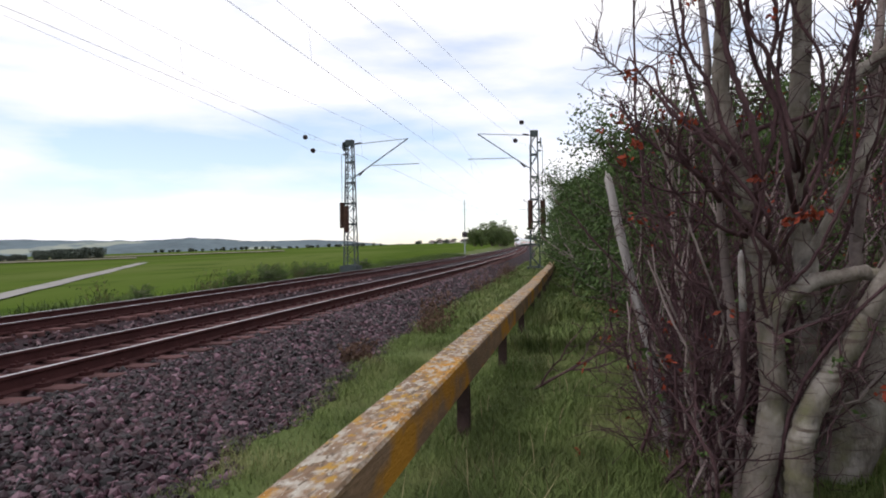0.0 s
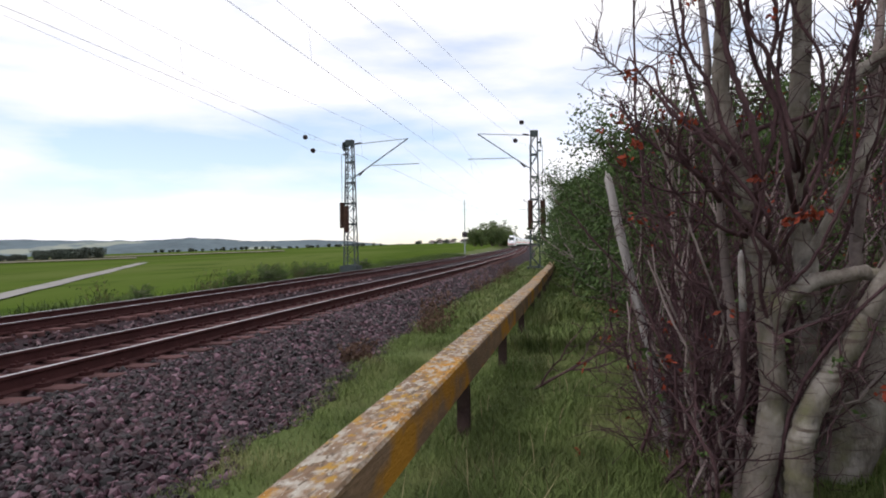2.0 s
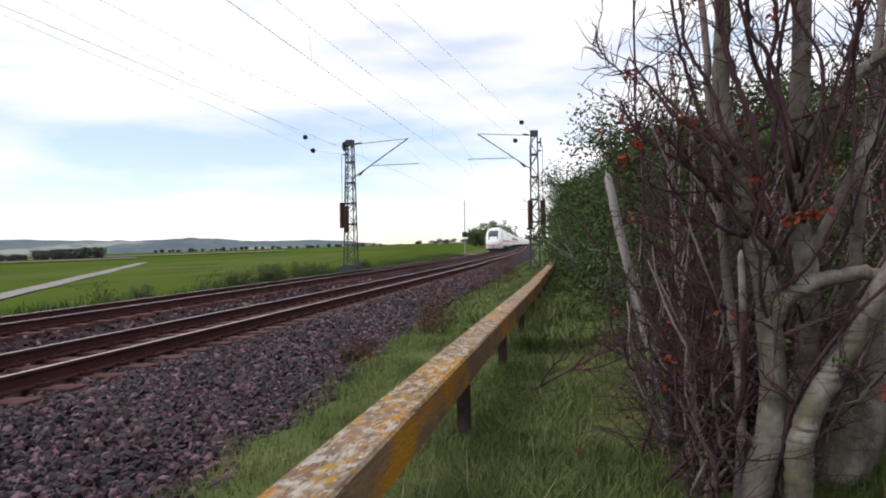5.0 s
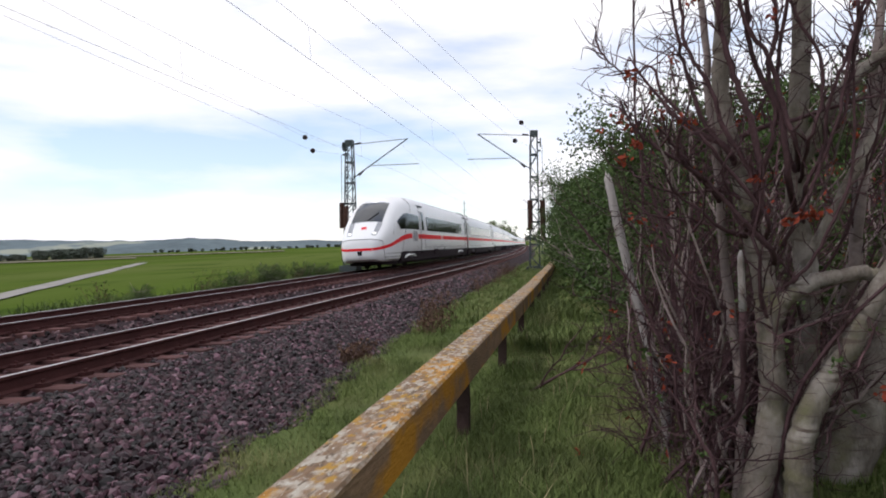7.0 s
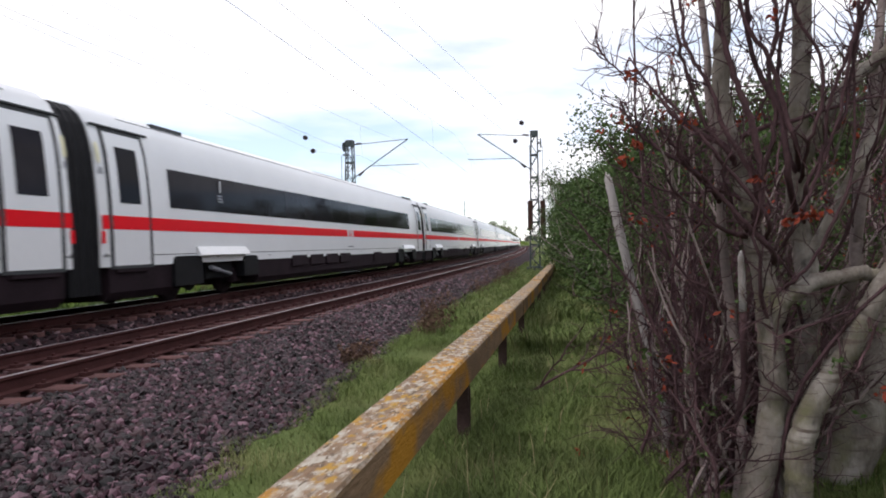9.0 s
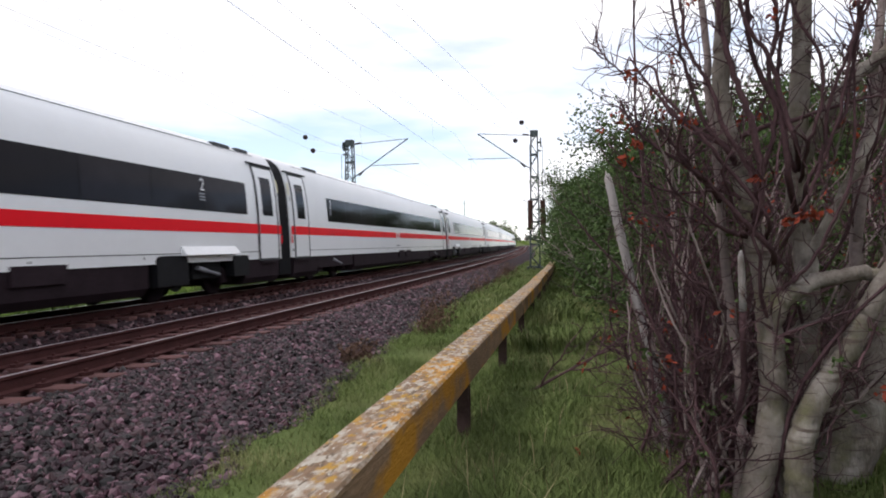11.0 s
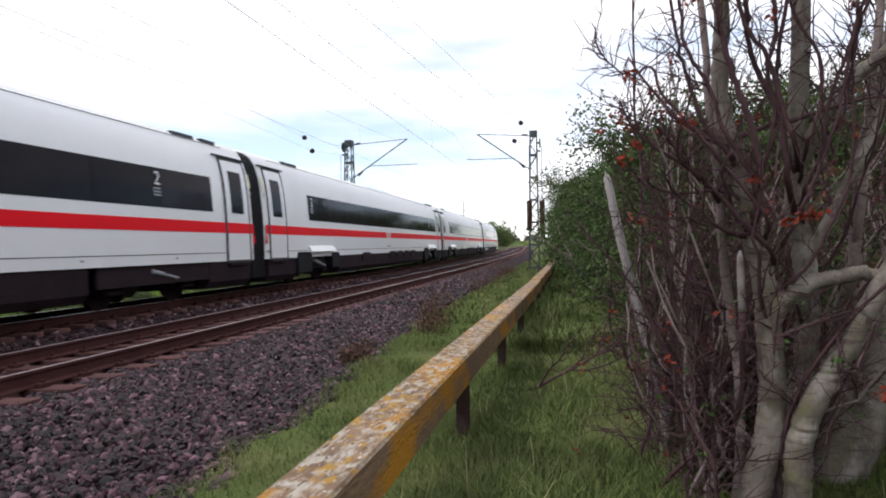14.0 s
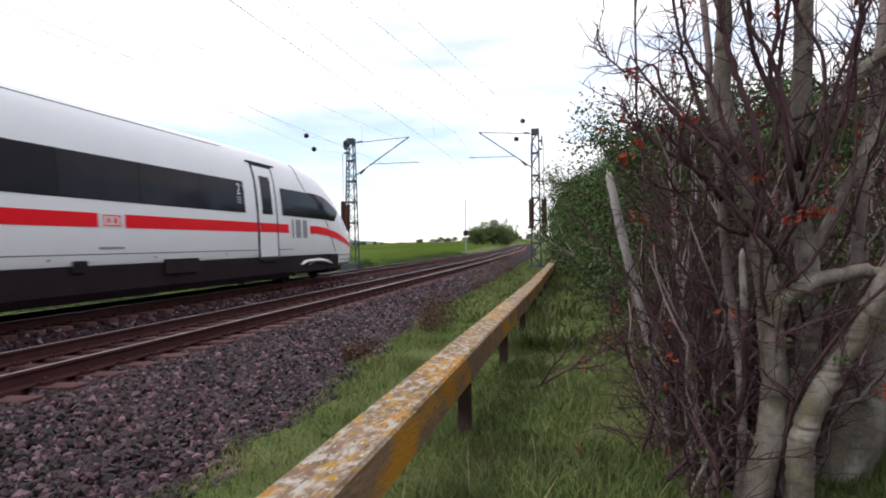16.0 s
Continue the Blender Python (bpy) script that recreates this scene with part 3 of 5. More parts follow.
def build_overhead():
    left = lattice_mast("catenary_mast", -13.98, 39.5, -0.25, 7.85, 0.36, 0.19, "dark green lattice steel catenary mast with rusty tension weights",
                 ((-0.55, 0.0, 2.35, 3.95), (-0.12, -0.45, 2.1, 3.7)), 1, 3.75)
    right = lattice_mast("catenary_mast", -2.62, 41.0, -0.4, 8.2, 0.30, 0.19, "dark lattice steel catenary mast with two brown weights beside the hedge",
                 ((-0.24, -0.4, 2.1, 3.9), (0.5, -0.1, 1.5, 3.9)), -1, 3.5)
    signal_mast(-17.4, 102.0)
    lattice_mast("catenary_mast", -5.2, 104.0, -0.2, 8.2, 0.28, 0.16, "slim far lattice catenary mast beside the hedge", (), -1, 3.3)
    supports = (-25.0, 40.0, 102.0, 165.0, 230.0, 300.0)
    for track, low_z, top_z in ((0, 6.22, 8.0), (1, 5.88, 7.9)):
        for i in range(len(supports) - 1):
            a, b = supports[i], supports[i + 1]
            z = 0.2 if i % 2 else -0.2
            sag = 0.95
            wire("contact_wire", on_track(track, a, -z, low_z), on_track(track, b, z, low_z), 0.02, 0.006 if track == 0 else 0.005, "thin dark contact wire above the track")
            wire("messenger_wire", on_track(track, a, -z, top_z), on_track(track, b, z, top_z), sag, 0.0045, "sagging thin messenger wire above the track")
            for k in (1, 3, 5, 7):
                t = k / 8 + (0.015 if i == 0 else 0)
                top = on_track(track, a, -z, top_z).lerp(on_track(track, b, z, top_z), t) - Vector((0, 0, sag * 4 * t * (1 - t)))
                low = on_track(track, a, -z, low_z).lerp(on_track(track, b, z, low_z), t) - Vector((0, 0, 0.08 * t * (1 - t)))
                wire("dropper_wire", low, top, 0, 0.003, "thin vertical dropper wire between two overhead wires")
    # tension wires that run from the weights' wheels to the line, each with an insulator
    for mast, blob, end in (((-14.35, 39.4, 7.45), (-13.3, 31.0, 6.68), on_track(1, 4, 0.3, 6.4)), ((-14.35, 39.4, 6.95), (-12.9, 31.0, 6.0), on_track(1, 2, 0.3, 5.7)),
                            ((-2.3, 40.9, 7.6), (-2.8, 34.0, 7.46), on_track(0, 0, 0.5, 7.3)), ((-2.3, 40.9, 7.0), (-3.13, 34.0, 6.55), on_track(0, -4, 0.5, 6.2))):
        mast, blob = Vector(mast), Vector(blob)
        wire("tension_wire", mast, blob, 0, 0.004, "thin tension wire ending at the mast")
        wire("tension_wire", blob, end, 0, 0.004, "thin tension wire running towards the line")
        thing("wire_insulator", "dark rounded insulator hanging in a tension wire", "insulator", group="wire insulators", data=blob_insulator(blob, blob - mast))
    for mast, x, y in ((left, -14.35, 39.4), (right, -2.25, 40.9)):
        wheel = part("tension_wheel", Shape().tube([(x, y, 7.45), (x + 0.06, y, 7.45)], 0.3, 16).mesh("tension_wheel", M_MAST), mast, "dark grooved tension wheel")
        for z in (7.45, 6.95):
            part("bracket", Shape().box(x - (0.2 if x > -10 else 0.05), x + (0.05 if x > -10 else 0.3), y - 0.05, y + 0.05, z - 0.05, z + 0.05).mesh("bracket", M_MAST), wheel)


# ---- plants ----
def bent_path(start, way, length, n, wander, lift, rng):
    """A wandering line that bends upwards."""
    pts, q, d = [Vector(start)], Vector(start), Vector(way).normalized()
    for _ in range(n):
        d = (d + Vector(rng.normal(0, wander, 3)) + Vector((0, 0, lift))).normalized()
        q = q + d * length / n
        pts.append(q.copy())
    return pts


def taper(r0, r1, n):
    return [r0 + (r1 - r0) * i / (n - 1) for i in range(n)]


def leaf_cloud(centres, radii, count, size, rng, flat=0.75):
    """Many small bent leaves about the centres."""
    centres, radii = np.asarray(centres, float), np.asarray(radii, float)
    pick = rng.integers(0, len(centres), count)
    d = rng.normal(size=(count, 3))
    d /= np.linalg.norm(d, axis=1)[:, None]
    r = rng.random(count) ** 0.45
    c = centres[pick] + d * (radii[pick] * r)[:, None] * np.array([1, 1, flat])
    a = rng.normal(size=(count, 3))
    a /= np.linalg.norm(a, axis=1)[:, None]
    b = np.cross(a, rng.normal(size=(count, 3)))
    b /= np.linalg.norm(b, axis=1)[:, None]
    k = size * rng.uniform(0.6, 1.4, count)[:, None]
    v = np.stack([c - a * k, c + b * k * 0.5, c + a * k, c - b * k * 0.5], 1).reshape(-1, 3)
    base = np.arange(count)[:, None] * 4
    t = np.concatenate([base + np.array([0, 1, 2]), base + np.array([0, 2, 3])])
    return v, t


def leafy_tree(name, label, height, width, leaves, size, seed, material, group):
    rng = np.random.default_rng(seed)
    root = thing(name, label, "tree" if "tree" in name else "bush", group=group)
    trunk = Shape()
    tips = []
    for k in range(5):
        way = Vector((rng.normal(0, 0.35), rng.normal(0, 0.35), 1))
        pts = bent_path((rng.normal(0, 0.1), rng.normal(0, 0.1), -0.2), way, height * rng.uniform(0.6, 0.85), 7, 0.12, 0.03, rng)
        trunk.tube(pts, taper(0.03 * height ** 0.5 + 0.03, 0.012, 8), 5)
        tips += pts[2:]
        for q in pts[2:]:
            for _ in range(2):
                limb = bent_path(q, (rng.normal(), rng.normal(), 0.4), width * rng.uniform(0.3, 0.6), 4, 0.2, 0.05, rng)
                trunk.tube(limb, taper(0.022, 0.006, 5), 4)
                tips += limb[2:]
    part("trunk", trunk.mesh("trunk", M_GREYTWIG), root)
    centres = [(q.x, q.y, min(max(q.z, 0.12 * height), height * 0.93)) for q in tips]
    rad = rng.uniform(0.09, 0.17, len(centres)) * (height + width) * 0.5
    v, t = leaf_cloud(centres, rad, leaves, size, rng)
    v[:, 2] = np.maximum(v[:, 2], 0.02)
    part("crown", big_mesh("crown", v, t, material), root)
    return root


def place_copies(master, spots):
    """The master goes to the first spot, copies to the rest: (x, y, scale, turn)."""
    for i, (x, y, k, turn) in enumerate(spots):
        m = Matrix.Translation((x, y, ground_height(x, y))) @ pose(0, 0, 0, 0, 0, turn) @ Matrix.Scale(k, 4)
        if i == 0:
            first = m
        else:
            copy_thing(master, m)
    master.matrix_basis = first


def build_hedge():
    a = leafy_tree("hedge_tree", "dense green leafy hedge tree behind the barrier", 5.0, 3.4, 30000, 0.043, 11, M_LEAF, "hedge trees along the track")
    place_copies(a, [(2.5, 12.5, 0.9, 0), (2.7, 10.3, 0.8, 33), (3.4, 12.2, 0.95, 180), (2.1, 17, 0.92, 70), (1.7, 22, 1.0, 140), (1.5, 27, 1.1, 200), (1.5, 33, 1.2, 20), (1.6, 40, 1.3, 100),
                     (1.6, 47, 1.4, 250), (1.3, 55, 1.5, 310), (0.9, 64, 1.55, 30), (0.2, 75, 1.6, 160), (-0.6, 88, 1.6, 80), (-1.6, 104, 1.6, 300)])
    b = leafy_tree("hedge_tree", "tall green hedge tree with loose crown", 5.6, 3.8, 24000, 0.050, 12, M_LEAF, "hedge trees along the track")
    place_copies(b, [(3.4, 9.5, 0.62, 0), (4.6, 12, 0.8, 50), (4.4, 16, 0.9, 120), (4.6, 21, 1.0, 200), (4.4, 28, 1.1, 280), (4.2, 36, 1.3, 10),
                     (6.5, 9, 0.95, 90), (7.5, 14, 1.1, 170), (9.5, 5, 1.2, 30), (9.5, 0, 1.25, 200), (9.2, -5, 1.3, 300), (9.5, -10, 1.3, 15), (9.2, -15, 1.35, 85),
                     (9.4, -20, 1.3, 150), (9.5, -26, 1.3, 230), (9.5, -32, 1.3, 320), (9.6, -40, 1.4, 45), (9.6, -50, 1.5, 120), (10, -62, 1.5, 260), (3.6, 46, 1.4, 60), (2.8, 58, 1.5, 130), (2.0, 72, 1.6, 220)])
    c = leafy_tree("hedge_bush", "low green hedge bush at the verge", 1.7, 2.4, 9000, 0.034, 13, M_LEAF, "hedge bushes")
    place_copies(c, [(1.9, 7.6, 1.0, 0), (1.2, 10.5, 1.0, 40), (1.0, 14, 1.1, 90), (0.8, 19, 1.2, 150), (0.7, 25, 1.3, 210), (0.4, 31, 1.3, 270),
                     (3.0, 6.4, 1.1, 330), (4.3, 7.0, 1.3, 20), (2.9, 8.3, 1.2, 75), (-14.8, 26.5, 0.5, 10), (-14.6, 29, 0.6, 100), (-15.0, 31.5, 0.55, 200),
                     (-14.7, 34, 0.6, 300), (-15, 36.5, 0.5, 30), (-14.4, 19.5, 0.4, 80), (-15.3, 46, 0.5, 170)])
    d = leafy_tree("field_bush", "round green bush cluster beside the far track", 7.0, 6.0, 6000, 0.20, 14, M_LEAF_FAR, "bushes beside the far track")
    place_copies(d, [(-30.5, 212, 1.1, 0), (-28, 218, 1.2, 60), (-33.5, 216, 0.9, 120), (-28, 240, 1.15, 200), (-28.5, 258, 1.2, 280), (-30, 280, 1.2, 30)])


def build_far_trees():
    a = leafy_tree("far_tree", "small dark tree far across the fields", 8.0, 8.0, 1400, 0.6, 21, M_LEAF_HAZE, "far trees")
    rng = np.random.default_rng(5)
    spots = []
    for i in range(27):   # clump on the far side of the field
        spots.append((-232 + 1.75 * i + rng.normal(0, 0.8), 222 + rng.normal(0, 5), rng.uniform(0.26, 0.36) + (0.16 if 13 < i < 25 else 0), i * 40))
    for i in range(8):
        spots.append((-177 + 2.2 * i, 200 + rng.normal(0, 3), rng.uniform(0.42, 0.52), i * 70))
    for i in range(30):   # avenue
        spots.append((-590 + 11 * i + rng.normal(0, 3), 840 + i * 2, rng.uniform(0.4, 0.75), i * 33))
    for i in range(46):   # long hedges on the skyline
        spots.append((-700 + 15.5 * i + rng.normal(0, 5), 1060 + rng.normal(0, 30), rng.uniform(0.3, 0.7), i * 29))
    for i in range(34):   # trees about the village
        x = -270 + 7.0 * i
        spots.append((x + rng.normal(0, 3), 1150 + rng.normal(0, 25), rng.uniform(0.55, 1.3), i * 57))
    place_copies(a, spots)
    for i in range(11):
        x, y = -250 + 19 * i + rng.normal(0, 4), 1110 + rng.normal(0, 15)
        z = ground_height(x, y) - 0.5
        root = thing("village_house", "small pale far house with a tiled roof", "house", group="village houses")
        w, d, hh = rng.uniform(3, 6.5), 4.0, rng.uniform(2.4, 3.6)
        part("wall", Shape().box(x - w, x + w, y - d, y + d, z, z + hh).mesh("wall", M_HOUSE), root)
        roof = Shape()
        roof.loft([[(x - w - 0.4, y - d - 0.5, z + hh), (x - w - 0.4, y, z + hh + 3), (x - w - 0.4, y + d + 0.5, z + hh)],
                   [(x + w + 0.4, y - d - 0.5, z + hh), (x + w + 0.4, y, z + hh + 3), (x + w + 0.4, y + d + 0.5, z + hh)]])
        part("roof", roof.mesh("roof", M_ROOF), root)
        for k in range(3):
            wx = x - w * 0.6 + k * w * 0.6
            part("window", Shape().box(wx - 0.6, wx + 0.6, y - d - 0.06, y - d + 0.05, z + 1.4, z + 2.8).mesh("window", M_GLASS), root)


def twig_system(shape, leaves, pts, r, rng, level, side_len, every=1):
    """Side twigs on a stem, and finer ones on these."""
    for q0, q1 in zip(pts[1:-1:every], pts[2::every]):
        for _ in range(rng.integers(1, 3)):
            d = (q1 - q0).normalized()
            way = d * rng.uniform(0.3, 1.0) + Vector(rng.normal(0, 0.55, 3))
            n = 5
            tw = bent_path(q0.lerp(q1, rng.random()), way, side_len * rng.uniform(0.4, 1.2), n, 0.22, 0.07, rng)
            shape.tube(tw, taper(r, r * 0.35, n + 1), 4, cap=False)
            if level > 0:
                twig_system(shape, leaves, tw, r * 0.55, rng, level - 1, side_len * 0.5)
            else:
                leaves.append(tw[-1])


def build_near_tree():
    rng = np.random.default_rng(31)
    root = thing("roadside_tree", "many-stemmed grey-barked tree with bare brown twigs and red young leaves", "tree")
    stems = (
        ("stem", [(0.88, 3.82, -0.5), (0.92, 3.8, -0.1), (0.94, 3.8, 0.03), (0.98, 3.8, 0.18), (1.0, 3.8, 0.33), (1.01, 3.8, 0.51), (1.0, 3.8, 0.72), (0.99, 3.8, 0.9), (0.97, 3.8, 1.09), (0.93, 3.8, 1.24), (0.88, 3.8, 1.54), (0.80, 3.8, 1.81), (0.77, 3.8, 1.97), (0.76, 3.8, 2.27), (0.77, 3.8, 2.57), (0.75, 3.9, 3.6)], 0.086, 0.038, M_BARK),
        ("limb", [(1.0, 3.78, 0.82), (1.02, 3.75, 0.91), (1.07, 3.74, 0.98), (1.14, 3.74, 1.03), (1.22, 3.74, 1.07), (1.32, 3.74, 1.09), (1.43, 3.74, 1.11), (1.53, 3.74, 1.10), (1.95, 3.6, 1.2)], 0.047, 0.034, M_BARK),
        ("stem", [(1.08, 3.72, -0.5), (1.10, 3.7, -0.05), (1.10, 3.7, 0.08), (1.11, 3.7, 0.22), (1.15, 3.7, 0.36), (1.21, 3.7, 0.51), (1.28, 3.7, 0.63), (1.36, 3.7, 0.78), (1.41, 3.7, 0.89), (1.49, 3.7, 1.03), (2.0, 3.8, 1.8)], 0.071, 0.05, M_BARK),
        ("stem", [(1.40, 4.42, -0.6), (1.47, 4.4, -0.29), (1.55, 4.4, -0.01), (1.68, 4.4, 0.27), (1.79, 4.4, 0.52), (2.3, 4.5, 1.6)], 0.20, 0.15, M_BARK),
        ("stem", [(1.0, 3.9, -0.3), (1.06, 3.96, 0.08), (1.11, 4.0, 0.22), (1.18, 4.0, 0.41), (1.23, 4.0, 0.57), (1.24, 4.0, 0.73), (1.25, 4.0, 0.89), (1.23, 4.0, 1.20), (1.19, 4.0, 1.40), (1.19, 4.0, 1.67), (1.20, 4.0, 1.9), (1.22, 4.0, 2.3), (1.22, 4.0, 2.61), (1.2, 4.1, 4.0)], 0.074, 0.048, M_BARK),
        ("limb", [(1.20, 3.98, 1.70), (1.28, 3.95, 1.88), (1.39, 3.95, 2.06), (1.51, 3.95, 2.20), (1.64, 3.95, 2.3), (2.0, 3.9, 2.7)], 0.044, 0.03, M_BARK),
        ("stem", [(1.85, 4.9, -0.5), (1.72, 4.7, 0.4), (1.55, 4.2, 1.1), (1.52, 4.0, 1.5), (1.62, 4.05, 2.4), (1.75, 4.1, 3.5)], 0.03, 0.02, M_GREYTWIG),
        ("stem", [(0.84, 3.9, -0.5), (0.88, 3.95, 0.4), (0.84, 4.0, 0.9), (0.78, 3.92, 1.4), (0.75, 3.9, 1.80), (0.71, 3.9, 2.12), (0.70, 3.9, 2.40), (0.66, 4.1, 3.2)], 0.030, 0.018, M_GREYTWIG),
        ("bough", [(1.01, 3.76, 1.16), (0.97, 3.64, 1.22), (0.86, 3.6, 1.34), (0.74, 3.6, 1.48), (0.58, 3.6, 1.65), (0.40, 3.6, 1.77), (0.28, 3.6, 1.89), (0.22, 3.6, 2.02)], 0.021, 0.007, M_TWIG),
        ("bough", [(0.90, 3.76, 1.32), (0.90, 3.64, 1.42), (0.91, 3.62, 1.53), (0.90, 3.62, 1.70), (0.87, 3.62, 1.87), (0.81, 3.62, 2.05), (0.76, 3.62, 2.22), (0.72, 3.62, 2.40), (0.70, 3.62, 2.60)], 0.027, 0.016, M_TWIG),
        ("bough", [(1.18, 3.98, 1.42), (1.06, 3.7, 1.61), (1.03, 3.7, 1.91), (0.94, 3.7, 2.12), (0.88, 3.7, 2.30), (0.86, 3.7, 2.65)], 0.024, 0.014, M_TWIG),
        ("bough", [(0.82, 3.78, 1.68), (0.78, 3.7, 1.74), (0.65, 3.7, 1.91), (0.59, 3.7, 2.11), (0.53, 3.7, 2.32), (0.48, 3.7, 2.65)], 0.020, 0.009, M_TWIG),
        ("bough", [(0.95, 3.78, 1.30), (0.81, 3.75, 1.33), (0.64, 3.75, 1.38), (0.44, 3.75, 1.41), (0.32, 3.75, 1.44)], 0.012, 0.005, M_TWIG),
        ("bough", [(0.86, 3.78, 1.50), (0.74, 3.75, 1.55), (0.56, 3.75, 1.54), (0.38, 3.75, 1.58), (0.28, 3.75, 1.67)], 0.014, 0.005, M_TWIG),
        ("bough", [(1.22, 3.98, 1.36), (1.15, 3.72, 1.55), (1.22, 3.7, 1.72), (1.26, 3.7, 1.98), (1.34, 3.7, 2.21), (1.44, 3.7, 2.55)], 0.015, 0.010, M_TWIG),
        ("bough", [(1.02, 3.76, 1.02), (1.07, 3.7, 1.06), (1.18, 3.7, 1.18), (1.26, 3.7, 1.35), (1.34, 3.7, 1.55), (1.37, 3.7, 1.78), (1.37, 3.7, 2.2)], 0.014, 0.008, M_TWIG),
        ("bough", [(1.02, 3.78, 0.76), (1.06, 3.7, 0.80), (1.20, 3.7, 0.86), (1.36, 3.7, 0.92), (1.54, 3.7, 1.0)], 0.011, 0.006, M_TWIG),
        ("bough", [(1.20, 3.98, 1.60), (1.10, 3.9, 1.82), (1.07, 3.9, 2.13), (1.09, 3.9, 2.37), (1.14, 3.9, 2.70)], 0.019, 0.013, M_TWIG),
        ("bough", [(0.80, 3.9, 0.9), (0.54, 3.9, 1.15), (0.40, 3.9, 1.59), (0.33, 3.9, 1.88), (0.32, 3.9, 2.26), (0.32, 3.9, 2.8)], 0.012, 0.007, M_TWIG),
        ("stem", [(1.72, 4.9, -0.5), (1.62, 4.75, 0.3), (1.52, 4.3, 0.85), (1.52, 4.1, 1.15), (1.54, 4.1, 1.49), (1.55, 4.1, 1.72), (1.63, 4.1, 2.05), (1.68, 4.1, 2.27), (1.8, 4.1, 3.0)], 0.040, 0.026, M_GREYTWIG),
        ("limb", [(1.22, 3.98, 1.15), (1.34, 3.9, 1.41), (1.40, 3.9, 1.55), (1.55, 3.9, 1.87), (1.60, 3.9, 2.01), (1.8, 3.9, 2.5)], 0.034, 0.022, M_BARK),
        ("bough", [(1.19, 3.95, 1.66), (1.09, 3.66, 1.76), (1.04, 3.66, 1.92), (0.96, 3.66, 2.22), (0.87, 3.66, 2.36), (0.81, 3.66, 2.56), (0.76, 3.66, 2.8)], 0.018, 0.011, M_TWIG),
        ("bough", [(0.92, 3.78, 1.50), (0.97, 3.7, 1.74), (1.0, 3.7, 1.95), (0.97, 3.7, 2.17), (1.01, 3.7, 2.35), (1.0, 3.7, 2.55), (1.0, 3.7, 2.9)], 0.016, 0.012, M_TWIG),
        ("bough", [(1.05, 3.76, 1.25), (1.11, 3.68, 1.41), (1.19, 3.68, 1.61), (1.30, 3.68, 1.93), (1.35, 3.68, 2.23), (1.38, 3.68, 2.38), (1.42, 3.68, 2.8)], 0.014, 0.009, M_TWIG),
        ("bough", [(1.29, 3.70, 1.85), (1.33, 3.7, 1.93), (1.35, 3.7, 2.07), (1.38, 3.7, 2.27), (1.45, 3.7, 2.52), (1.5, 3.7, 2.8)], 0.012, 0.009, M_TWIG),
        ("bough", [(0.91, 3.76, 1.40), (0.89, 3.64, 1.55), (0.83, 3.64, 1.70), (0.73, 3.64, 1.88), (0.70, 3.64, 2.02), (0.63, 3.64, 2.16), (0.56, 3.64, 2.29), (0.53, 3.64, 2.50), (0.5, 3.64, 2.8)], 0.019, 0.010, M_TWIG),
        ("bough", [(1.19, 3.95, 1.60), (1.15, 3.66, 1.78), (1.21, 3.66, 1.98), (1.20, 3.66, 2.22), (1.12, 3.66, 2.36), (1.06, 3.66, 2.53), (1.02, 3.66, 2.8)], 0.013, 0.009, M_TWIG),
        ("bough", [(0.96, 3.76, 1.28), (0.94, 3.6, 1.39), (0.78, 3.6, 1.61), (0.61, 3.6, 1.83), (0.44, 3.6, 2.04), (0.38, 3.6, 2.19), (0.28, 3.6, 2.15), (0.17, 3.6, 2.22), (0.11, 3.6, 2.31)], 0.016, 0.004, M_TWIG))
    tips, anchors = [], []
    for name, ctrl, r0, r1, material in stems:
        pts = []
        c = [Vector(q) for q in ctrl]
        for i in range(len(c) - 1):
            p0, p1, p2, p3 = c[max(i - 1, 0)], c[i], c[i + 1], c[min(i + 2, len(c) - 1)]
            for k in range(5):
                t = k / 5
                q = 0.5 * ((2 * p1) + (p2 - p0) * t + (2 * p0 - 5 * p1 + 4 * p2 - p3) * t * t + (3 * p1 - p0 - 3 * p2 + p3) * t ** 3)
                pts.append(q + Vector(rng.normal(0, 0.003, 3)))
        pts.append(c[-1])
        slim = 0.78 if name == "bough" else 1.0
        rad = [a * (1 + 0.035 * math.sin(i * 1.7)) for i, a in enumerate(taper(r0 * slim, r1 * slim, len(pts)))]
        stem = part(name, Shape().tube(pts, rad, 10).mesh(name, material, True), root)
        upper = [q for q in pts if q.z > 0.5]
        anchors += [q for q in pts if 0.7 < q.z < 2.4 and 0.6 < q.x < 1.4 and r0 > 0.019]
        if len(upper) > 3:
            twigs = Shape()
            if name == "bough":
                twig_system(twigs, tips, upper, 0.0045, rng, 0, 0.30, 3)
                twig_system(twigs, tips, upper[-12:], 0.0045, rng, 1, 0.27, 3)
            else:
                twig_system(twigs, tips, [q for q in upper if q.z > 1.7 or material is not M_BARK] or upper[-4:], 0.0055, rng, 1, 0.42, 4)
            part("twig_spray", twigs.mesh("twig_spray", M_TWIG), stem, "fine bare brown twigs")["kind"] = "stuff"
